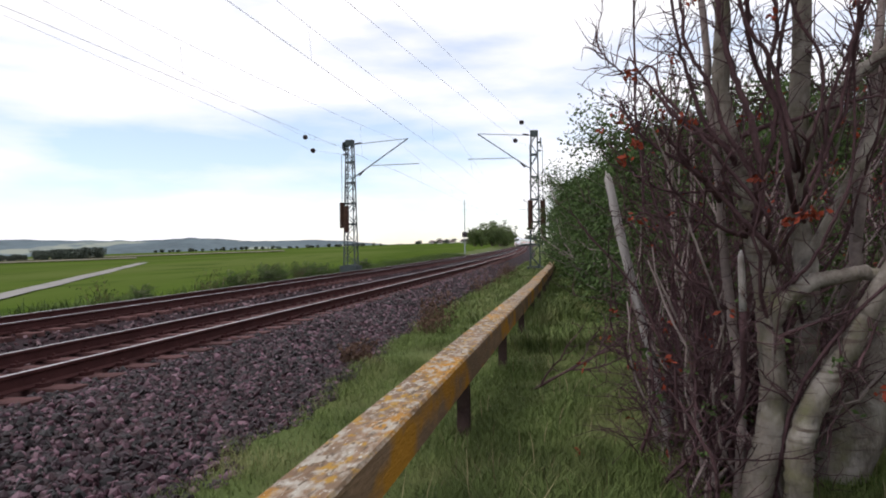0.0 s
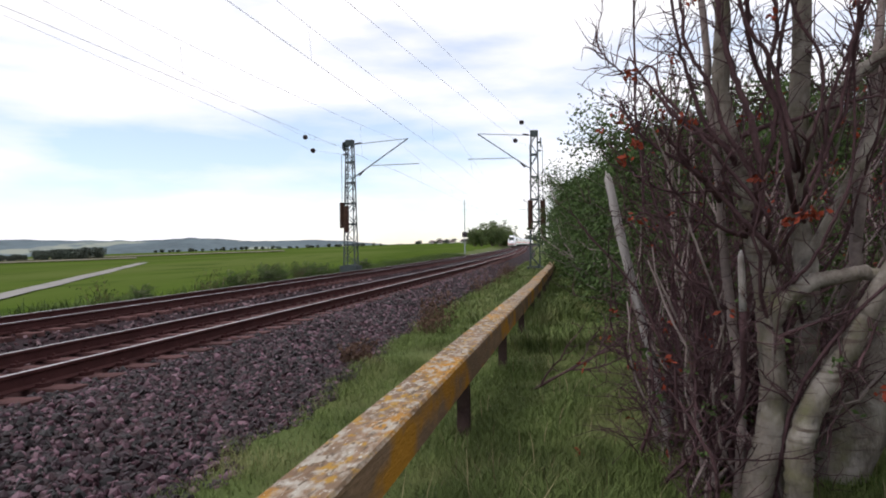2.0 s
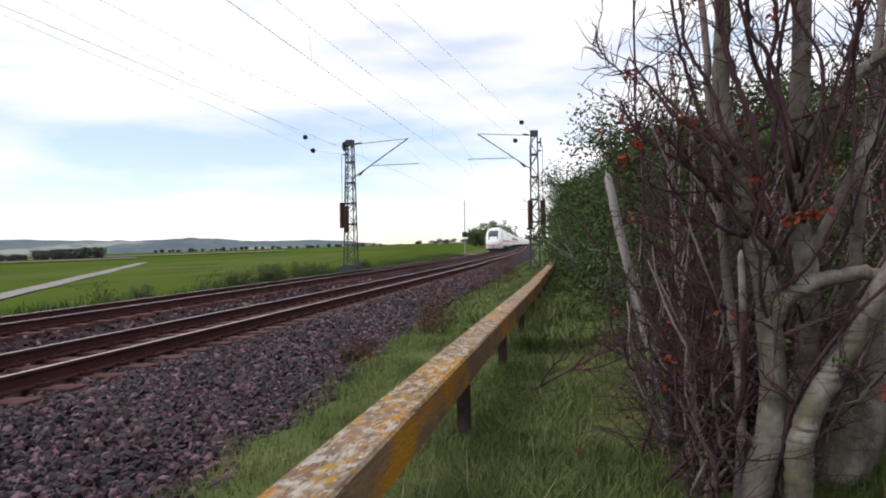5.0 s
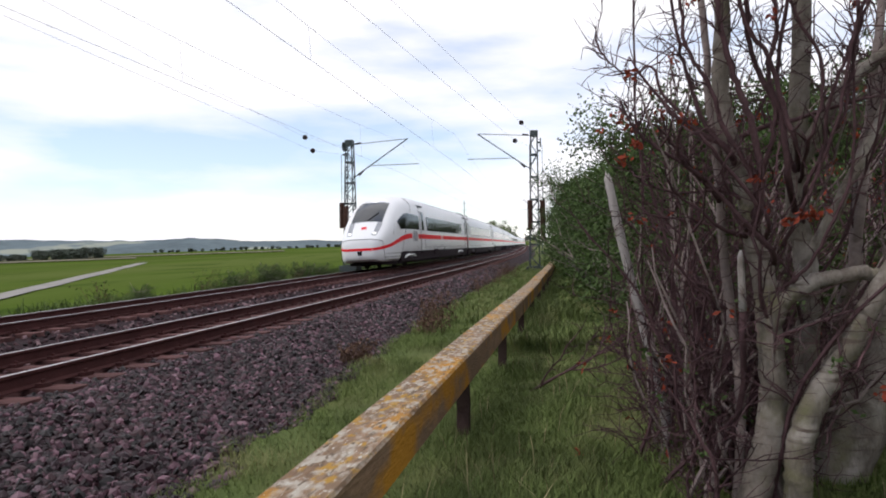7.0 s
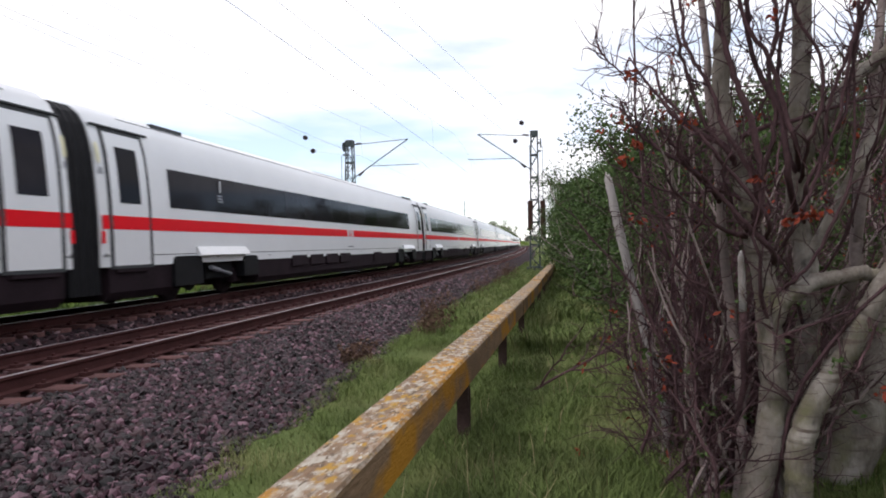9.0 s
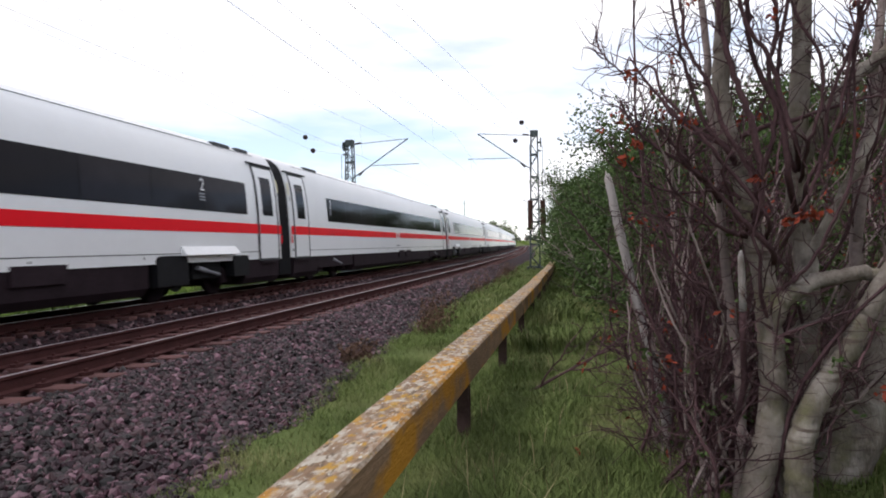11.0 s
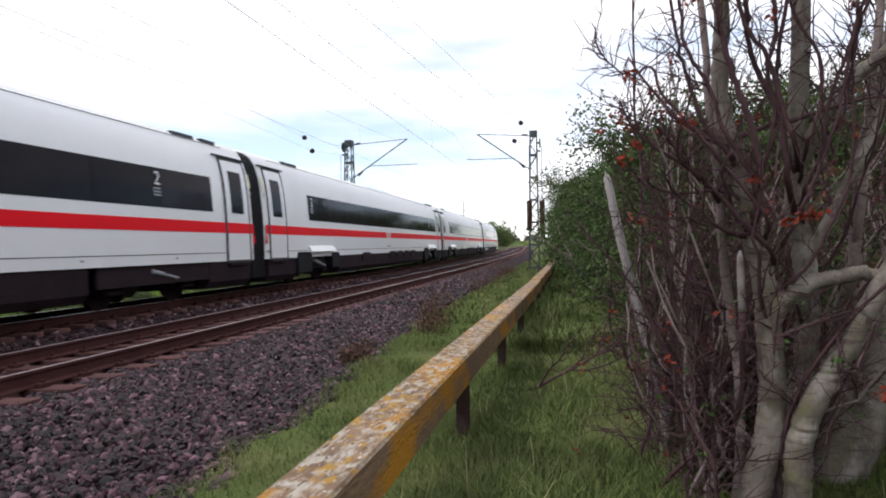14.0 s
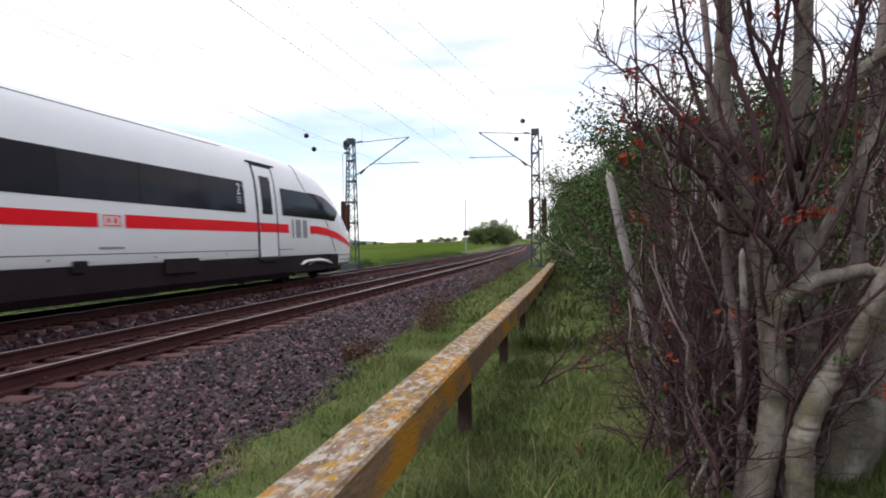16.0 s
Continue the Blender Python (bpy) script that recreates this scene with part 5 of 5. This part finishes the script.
def logo_plate(car, y, sign):
    """A small white plate in the red stripe with a red rim and two short bars."""
    plate = part("logo_plate", side_patch(Shape(), y - 0.36, y + 0.36, 1.57, 1.835, sign, 0.010).mesh("logo_plate", M_LETTER), car, "small white logo plate with a red outline")
    rim = Shape()
    for y0, y1, z0, z1 in ((-0.25, 0.25, 1.785, 1.81), (-0.25, 0.25, 1.595, 1.62), (-0.25, -0.215, 1.62, 1.785), (0.215, 0.25, 1.62, 1.785), (-0.14, -0.05, 1.65, 1.755), (0.05, 0.14, 1.65, 1.755)):
        side_patch(rim, y + y0, y + y1, z0, z1, sign, 0.016, None, 1, 1)
    part("logo_outline", rim.mesh("logo_outline", M_RED), plate)


def middle_car(number, pantograph, plain=False):
    car = thing("railway_carriage", "white high-speed train carriage with red stripe and dark window band", "train carriage", group="train carriages")
    a, b = -HALF + 0.34, HALF - 0.34
    ring = [(u, z) for u, z in PROFILE] + [(-u, z) for u, z in reversed(PROFILE[:-1])]
    part("body", creased(Shape().loft([[(u * k, y, z if k == 1 else 0.85 + (z - 0.85) * 0.985) for u, z in ring] for y, k in ((a, 0.97), (a + 0.12, 1), (b - 0.12, 1), (b, 0.97))]).mesh("body", M_WHITE, True)), car, "white painted body shell")
    underframe(car, a + 0.2, -HALF + 2.6)
    underframe(car, -HALF + 6.7, HALF - 6.7)
    underframe(car, HALF - 2.6, b - 0.2)
    inner = [(u * 0.97, 0.35 if z == 0.85 else z * 0.985) for u, z in ring]
    bel = Shape()
    rings = []
    for i in range(9):
        k = 1.0 if i % 2 else 0.965
        y = b - 0.05 + 0.78 * i / 8
        rings.append([(u * k, y, z) for u, z in inner])
    part("gangway_bellows", bel.loft(rings).mesh("gangway_bellows", M_BLACK), car, "black rubber gangway bellows")
    flip = 1 if number == "1" else -1   # first-class cars run the other way round
    mark = 0.4 * flip
    sides(car, a, b, -HALF + (2.55 if flip > 0 else 3.72), HALF - (3.72 if flip > 0 else 2.40), ((a + 0.02, -HALF + 0.555), (-HALF + 1.845, mark - 0.38), (mark + 0.38, HALF - 1.845), (HALF - 0.555, b - 0.02)))
    for y in (-HALF + 1.2, HALF - 1.2):
        door(car, y)
    for y in (-HALF + 4.58, HALF - 4.48):
        bogie(car, y, not (pantograph or plain))
    for sign in (-1, 1):
        logo_plate(car, mark, sign)
        part("data_plate", side_patch(Shape(), mark - 0.35, mark + 0.35, 1.15, 1.20, sign, 0.006, None, 1, 1).mesh("data_plate", M_GREY), car, "small unreadable line")
        for y0, y1 in ((-11.8, -10.6), (11.0, 11.9), (12.2, 12.9)):
            part("roof_vent", Shape().box(sign * 0.98 - 0.07, sign * 0.98 + 0.07, y0, y1, 3.86, 3.955, bevel=0.03).mesh("roof_vent", M_SEAM), car, "low grey roof vent")
        part("roof_hatch_line", Shape().tube([(sign * 0.93, -2.0, 3.972), (sign * 0.93, 2.0, 3.972)], 0.007, 4).mesh("roof_hatch_line", M_SEAM), car)
        if plain or pantograph:
            for y in (-HALF + 4.58, HALF - 4.48):
                part("bogie_cover", Shape().box(sign * 1.33 - 0.04, sign * 1.33 + 0.04, y - 1.95, y + 1.95, 0.44, 0.86, bevel=0.02).mesh("bogie_cover", M_DARK), car, "dark skirt over the bogie")
        if plain and flip > 0:
            part("side_hatch", side_patch(Shape(), -3.2, -2.7, 0.74, 0.95, sign, 0.010).mesh("side_hatch", M_BLACK), car, "small dark open hatch")
        for i in range(0 if plain and flip > 0 else 2 if plain or pantograph else 4):
            y0 = -0.3 + 1.5 * i if flip < 0 else 0.3 - 1.5 * i - 1.2
            part("equipment_flap", Shape().box(sign * 1.42 - 0.03, sign * 1.42 + 0.03, y0, y0 + 1.2, 0.60, 0.93, bevel=0.01).mesh("equipment_flap", M_DARK), car, "dark raised equipment flap")
        if plain or pantograph:
            continue
        y0 = flip * 3.6
        part("equipment_flap", Shape().box(sign * 1.42 - 0.03, sign * 1.42 + 0.03, min(y0, y0 + flip * 1.2), max(y0, y0 + flip * 1.2), 0.60, 0.92, bevel=0.01).mesh("equipment_flap", M_DARK), car, "dark raised equipment flap")
    class_sign(car, number, -HALF + (4.72 if flip > 0 else 4.0), "")
    class_sign(car, number, HALF - (4.0 if flip > 0 else 4.58), "")
    roof_line(car, a + 1, b - 1)
    if pantograph:
        p0 = -HALF + 3.2
        pan = part("pantograph", Shape().box(-0.7, 0.7, p0 + 0.3, p0 + 3.6, 4.13, 4.19, bevel=0.05).mesh("pantograph", M_BLACK), car, "folded dark pantograph")
        for sx in (-0.45, 0.45):
            part("pantograph_arm", Shape().tube([(sx, p0 + 0.1, 4.24), (sx * 0.6, p0 + 1.9, 4.36), (sx, p0 + 3.9, 4.22)], 0.035, 6).mesh("pantograph_arm", M_BLACK), pan)
            for yy in (0.4, 1.2, 2.1, 3.0, 3.6):
                part("roof_insulator", Shape().tube([(sx, p0 + yy, 4.06 + 0.02 * k) for k in range(7)], [0.05, 0.08, 0.05, 0.08, 0.05, 0.08, 0.05], 8).mesh("roof_insulator", M_INSUL), pan)
        for yy in (0.6, 1.4, 2.2, 2.9, 3.5):
            part("pantograph_bar", Shape().tube([(-0.85, p0 + yy, 4.16), (0.0, p0 + yy + 0.1, 4.30), (0.85, p0 + yy, 4.16)], 0.03, 5).mesh("pantograph_bar", M_BLACK), pan)
            part("cable", Shape().tube([(0.8, p0 + yy, 4.10), (0.82, p0 + yy + 0.3, 4.24), (0.8, p0 + yy + 0.6, 4.08)], 0.024, 5).mesh("cable", M_BLACK), pan)
        part("pantograph_head", Shape().tube([(-0.9, p0 - 0.1, 4.28), (-0.5, p0 - 0.2, 4.34), (0.5, p0 - 0.2, 4.34), (0.9, p0 - 0.1, 4.28)], 0.03, 6).mesh("pantograph_head", M_BLACK), pan)
        part("roof_dome", Shape().loft([[(0.75 * k * math.cos(q), -5.9 + 0.85 * k * math.sin(q), z) for q in np.linspace(0, 2 * math.pi, 20, endpoint=False)] for k, z in ((1.0, 4.0), (0.97, 4.16), (0.8, 4.24), (0.4, 4.27))]).mesh("roof_dome", M_GREY, True), car, "grey rounded roof dome")
    return car


def end_car(number):
    """A car with a nose; the tip is at -y."""
    car = thing("train_head_carriage", "white streamlined train end car with dark windscreen and red stripe", "train carriage", group="train carriages")
    half, tip = 14.95, -14.5
    b = half - 0.30
    ds = [0.5, 0.53, 0.57, 0.63, 0.7, 0.85, 1.0, 1.2, 1.4, 1.65, 1.9, 2.3, 2.8, 3.2, 3.5, 3.9, 4.4, 5.0, 5.8, 6.8, 8.0, half - tip - 0.42, half - tip - 0.30]
    rings = []
    for d in ds:
        k, top, low = interp(NOSE_WIDTH, d), squash(d) if d < 8 else 1.0, interp(NOSE_LOW, d)
        if d == ds[-1]:
            k = 0.97
        half_ring = [(0.86 * PROFILE[0][0] * k, low), (0.97 * PROFILE[0][0] * k, low + 0.12 * min(1, (0.86 - low) * 9 + 0.01))]
        for u, z in PROFILE:
            half_ring.append((u * k, (1.0 + (z - 1.0) * top) if z > 1 else max(z, low + 0.13)))
        rings.append([(u, tip + d, z) for u, z in half_ring] + [(-u, tip + d, z) for u, z in reversed(half_ring[:-1])])
    part("body", creased(Shape().loft(rings).mesh("body", M_WHITE, True)), car, "white painted streamlined body shell")
    part("nose_skirt", Shape().loft([[(-w, tip + d, z), (w, tip + d, z), (w + 0.04, tip + d, 0.56), (-w - 0.04, tip + d, 0.56)] for d, w, z in ((1.0, 0.42, 0.45), (1.3, 0.70, 0.33), (2.1, 1.02, 0.24), (3.4, 1.2, 0.22))]).mesh("nose_skirt", M_DARK), car, "dark lower skirt")
    underframe(car, tip + 7.4, half - 6.7)
    underframe(car, tip + 3.3, tip + 4.2)
    underframe(car, half - 2.6, b - 0.2)
    # windscreen on the sloping top
    def top_patch(d0, d1, u0, u1, off, nd=8, nu=8, narrow=1.0):
        shape = Shape()
        for i in range(nd + 1):
            d = d0 + (d1 - d0) * i / nd
            f = 1.0 + (narrow - 1.0) * i / nd
            for j in range(nu + 1):
                u = (u0 + (u1 - u0) * j / nu) * f
                shape.v.append(Vector((u * interp(NOSE_WIDTH, d), tip + d - off * 0.6, 1.0 + (body_z(u) - 1.0) * squash(d) + off)))
        for i in range(nd):
            for j in range(nu):
                a = i * (nu + 1) + j
                shape.f.append((a, a + 1, a + nu + 2, a + nu + 1))
        return shape
    part("windscreen", top_patch(1.95, 3.8, -0.9, 0.9, 0.012, 10, 10, narrow=0.9).mesh("windscreen", M_SCREEN, True), car, "large dark raked windscreen")
    part("wiper", Shape().tube([(0.0, tip + 1.92, 2.47), (0.3, tip + 2.3, 2.74), (0.5, tip + 2.6, 2.93)], 0.02, 5).mesh("wiper", M_BLACK), car)
    part("top_lamp", top_patch(3.80, 3.98, -0.12, 0.12, 0.012, 1, 2).mesh("top_lamp", M_LAMP), car, "small white top lamp")
    for sign in (-1, 1):
        part("headlight_housing", top_patch(0.92, 1.93, sign * 0.70, sign * 1.0, 0.012, 8, 4, narrow=0.95).mesh("headlight_housing", M_HOUSING, True), car, "grey glazed headlight housing")
        part("headlight", top_patch(1.02, 1.16, sign * 0.76, sign * 0.92, 0.02, 2, 2).mesh("headlight", M_LAMP, True), car, "white headlight")
    part("nose_logo", top_patch(1.38, 1.55, -0.16, 0.16, 0.012, 2, 2).mesh("nose_logo", M_RED), car, "small red logo plate")
    part("nose_stripe", Shape().box(-0.63, 0.63, tip + 0.488, tip + 0.52, 0.98, 1.10).mesh("nose_stripe", M_RED), car, "red stripe round the nose")
    part("coupler_flap", Shape().loft([[(-w, tip + d, z), (w, tip + d, z), (w, tip + d + 0.07, z), (-w, tip + d + 0.07, z)] for w, d, z in ((0.07, 0.53, 0.64), (0.10, 0.487, 0.80), (0.12, 0.487, 0.965))]).mesh("coupler_flap", M_BLACK), car)
    part("nose_lip", Shape().tube([(-1.04, tip + 1.0, 1.42), (-0.88, tip + 0.7, 1.49), (-0.5, tip + 0.58, 1.54), (0, tip + 0.55, 1.54), (0.5, tip + 0.58, 1.54), (0.88, tip + 0.7, 1.49), (1.04, tip + 1.0, 1.42)], 0.014, 5).mesh("nose_lip", M_SEAM), car)

    def stripe_low(y):
        return interp(((0.5, 0.98), (0.8, 1.02), (1.5, 1.10), (2.5, 1.27), (3.5, 1.42), (4.5, 1.52), (5.5, 1.57), (6.2, 1.57)), y - tip)

    def stripe_high(y):
        return stripe_low(y) + interp(((0.5, 0.12), (2.0, 0.17), (3.5, 0.24), (5.0, 0.265), (6.2, 0.265)), y - tip)

    for sign in (-1, 1):
        part("red_stripe", side_patch(side_patch(Shape(), tip + 0.5, tip + 1.1, 0, 0, sign, 0.012, tip, 24, 3, stripe_low, stripe_high), tip + 1.1, tip + 6.0, 0, 0, sign, 0.012, tip, 40, 3, stripe_low, stripe_high).mesh("red_stripe", M_RED, True), car, "red stripe sweeping down to the nose")
        side = side_patch(Shape(), tip + 3.0, tip + 8.1, 0, 0, sign, 0.010, tip, 30, 6,
                          lambda y: interp(((3.0, 2.42), (3.55, 2.04), (4.5, 2.08), (8.1, 2.10)), y - tip), lambda y: interp(((3.0, 2.44), (3.8, 2.72), (4.5, 2.90), (5.2, 2.95), (8.1, 2.935)), y - tip))
        part("cab_window", side.mesh("cab_window", M_GLASS, True), car, "pointed dark cab side window")
        for i, (w, g) in enumerate(((0.14, 0), (0.44, 0.26), (0.40, 0.82))):
            y0 = tip + (6.25 + g if sign > 0 else 7.47 - g - w)
            bars = Shape()
            side_patch(bars, y0, y0 + w * 0.9, 1.42, 2.0, sign, 0.012, tip)
            part("logo_bar", bars.mesh("logo_bar", M_GREY), car, "grey logo shape")
        arc = Shape()
        arc.loft([[(sign * 1.25, tip + y, z), (sign * 1.46, tip + y, z), (sign * 1.46, tip + y, z + t), (sign * 1.25, tip + y, z + t)] for y, z, t in ((4.1, 0.50, 0.03), (4.5, 0.57, 0.08), (5.0, 0.62, 0.09), (5.8, 0.63, 0.09), (6.4, 0.61, 0.08), (6.75, 0.55, 0.03))])
        part("wheel_arch", arc.mesh("wheel_arch", M_SILVER, True), car, "white curved fairing over the front bogie")
        part("panel_seam", Shape().tube([skin(tip + 3.6 + 0.9 * t, 0.95 + 1.1 * t, sign, 0.004, tip) for t in np.linspace(0, 1, 8)], 0.012, 4).mesh("panel_seam", M_SEAM), car)
        part("nose_seam", Shape().tube([skin(tip + 1.0 + 0.12 * t, 1.42 - 0.9 * t, sign, 0.003, tip) for t in np.linspace(0, 1, 8)], 0.010, 4).mesh("nose_seam", M_SEAM), car)
        part("cab_hatch_line", Shape().tube([skin(tip + 2.2 + 0.35 * t, 1.75 + 0.5 * t, sign, 0.003, tip) for t in np.linspace(0, 1, 6)], 0.008, 4).mesh("cab_hatch_line", M_SEAM), car)
        part("roof_seam", Shape().tube([skin(tip + 6.1 + 0.35 * math.sin(t * 2.6), 2.98 + 0.9 * t, sign, 0.004, tip) for t in np.linspace(0, 1, 8)], 0.012, 4).mesh("roof_seam", M_SEAM), car)
        for z, d0, d1 in ((0.80, 1.2, 3.6), (0.62, 1.0, 3.2)):
            part("skirt_line", side_patch(Shape(), tip + d0, tip + d1, z, z + 0.02, sign, 0.010, tip, 10, 1).mesh("skirt_line", M_SEAM), car)
        logo_plate(car, tip + 15.72, sign)
    sides(car, tip + 7.4, b, tip + 10.40, half - 3.57, ((tip + 7.70, tip + 8.455), (tip + 9.745, tip + 15.34), (tip + 16.10, half - 1.845), (half - 0.555, b - 0.02)))
    door(car, tip + 9.1)
    door(car, half - 1.2)
    bogie(car, tip + 5.5, False)
    bogie(car, half - 4.7, False)
    for sign in (-1, 1):
        arch = Shape().loft([[(sign * 1.25, half - 4.7 + y, z), (sign * 1.46, half - 4.7 + y, z), (sign * 1.46, half - 4.7 + y, z + t), (sign * 1.25, half - 4.7 + y, z + t)] for y, z, t in ((-1.3, 0.54, 0.03), (-1.0, 0.61, 0.08), (-0.4, 0.65, 0.09), (0.4, 0.65, 0.09), (1.0, 0.61, 0.08), (1.3, 0.54, 0.03))])
        part("wheel_arch", arch.mesh("wheel_arch", M_SILVER, True), car, "white curved fairing over the rear bogie")
        part("bogie_cover", Shape().box(sign * 1.33 - 0.04, sign * 1.33 + 0.04, half - 6.72, half - 2.58, 0.30, 0.86).mesh("bogie_cover", M_DARK), car, "dark skirt over the rear bogie")
        part("bogie_cover", Shape().box(sign * 1.33 - 0.04, sign * 1.33 + 0.04, tip + 4.18, tip + 7.42, 0.32, 0.86).mesh("bogie_cover", M_DARK), car, "dark skirt over the front bogie")
        part("side_hatch", side_patch(Shape(), tip + 16.4, tip + 16.8, 0.74, 0.95, sign, 0.010).mesh("side_hatch", M_BLACK), car, "small dark open hatch")
        part("equipment_flap", Shape().box(sign * 1.42 - 0.03, sign * 1.42 + 0.03, tip + 12.8, tip + 14.1, 0.60, 0.92, bevel=0.01).mesh("equipment_flap", M_DARK), car, "dark raised equipment flap")
        part("data_plate", side_patch(Shape(), tip + 15.4, tip + 16.1, 1.15, 1.20, sign, 0.006, None, 1, 1).mesh("data_plate", M_GREY), car, "small unreadable line")
    class_sign(car, number, tip + 10.75, "")
    class_sign(car, number, half - 3.90, "")
    ring = [(u, z) for u, z in PROFILE] + [(-u, z) for u, z in reversed(PROFILE[:-1])]
    folds = [[(u * ((0.96 if i % 2 else 0.925) if i > 2 else 1.022), b - 0.03 + 0.66 * i / 8, 0.5 + (z - 0.5) * (0.97 if i > 2 else 1.012)) for u, z in ring] for i in range(9)]
    part("gangway_bellows", Shape().loft(folds).mesh("gangway_bellows", M_BLACK), car, "black rubber gangway bellows")
    roof_line(car, tip + 11, b - 1)
    return car


def build_train():
    cars = [end_car("1")]
    leading = middle_car("1", False, True)
    first = middle_car("1", False)
    powered = middle_car("2", False, True)
    second = middle_car("2", False)
    dining = middle_car("2", True)
    plan = [leading, first, None, second, powered, None, None, dining, None, None]
    source = [first, first, first, second, second, second, second, dining, second, second]
    for i in range(10):
        cars.append(plan[i] if plan[i] else copy_thing(source[i], Matrix()))
    cars.append(end_car("2"))
    return cars


FRONT_AT_START, SPEED = 302.35, 38.837


def car_pose(s, turned):
    """The pose of a car whose middle is s metres along the far track."""
    a, b = on_track(1, s - 9.6, 0, 0), on_track(1, s + 9.6, 0, 0)
    d = b - a
    m = Matrix.Translation((a + b) / 2) @ Matrix.Rotation(math.atan2(-d.x, d.y), 4, "Z") @ Matrix.Rotation(-math.atan(CANT), 4, "Y")
    return m @ Matrix.Rotation(math.pi, 4, "Z") if turned else m


# how far the train runs ahead of an even pace
LEAD = ((0.0, 0.3), (6.0, 0.3), (6.5, 0.39), (7.0, 0.15), (7.5, 0.44), (8.0, -0.23), (8.5, 0.52), (9.0, -0.14), (9.5, 0.48), (10.0, -0.2), (10.5, 0.46), (11.0, -0.22), (11.5, 0.44), (12.0, -0.28),
        (12.5, 0.38), (13.0, -0.36), (13.5, 0.49), (14.0, -0.43), (14.5, 0.38), (15.0, -0.32), (15.5, 0.33), (16.0, -0.03))


def motions():
    times = [0.0, 0.1] + [0.5 * i for i in range(1, 32)] + [15.9, 16.0]
    for i, car in enumerate(CARS):
        if i == 0:
            back = 14.0
        elif i == 11:
            back = 29.0 + 287.5 + 14.9
        else:
            back = 29.0 + 28.75 * (i - 0.5)
        walk(car, [(t, car_pose(FRONT_AT_START - SPEED * t + interp(LEAD, t) + back, i == 11)) for t in times])


build_ground()
build_fields()
build_hills()
build_barrier()
build_overhead()
build_hedge()
build_far_trees()
build_near_tree()
build_thicket()
build_grass()
CARS = build_train()
build_track(0, "near_track", "rusty running rails on brown sleepers in ballast, the nearer track")
build_track(1, "far_track", "rusty running rails on brown sleepers in ballast, the farther track")
build_ballast()
motions()
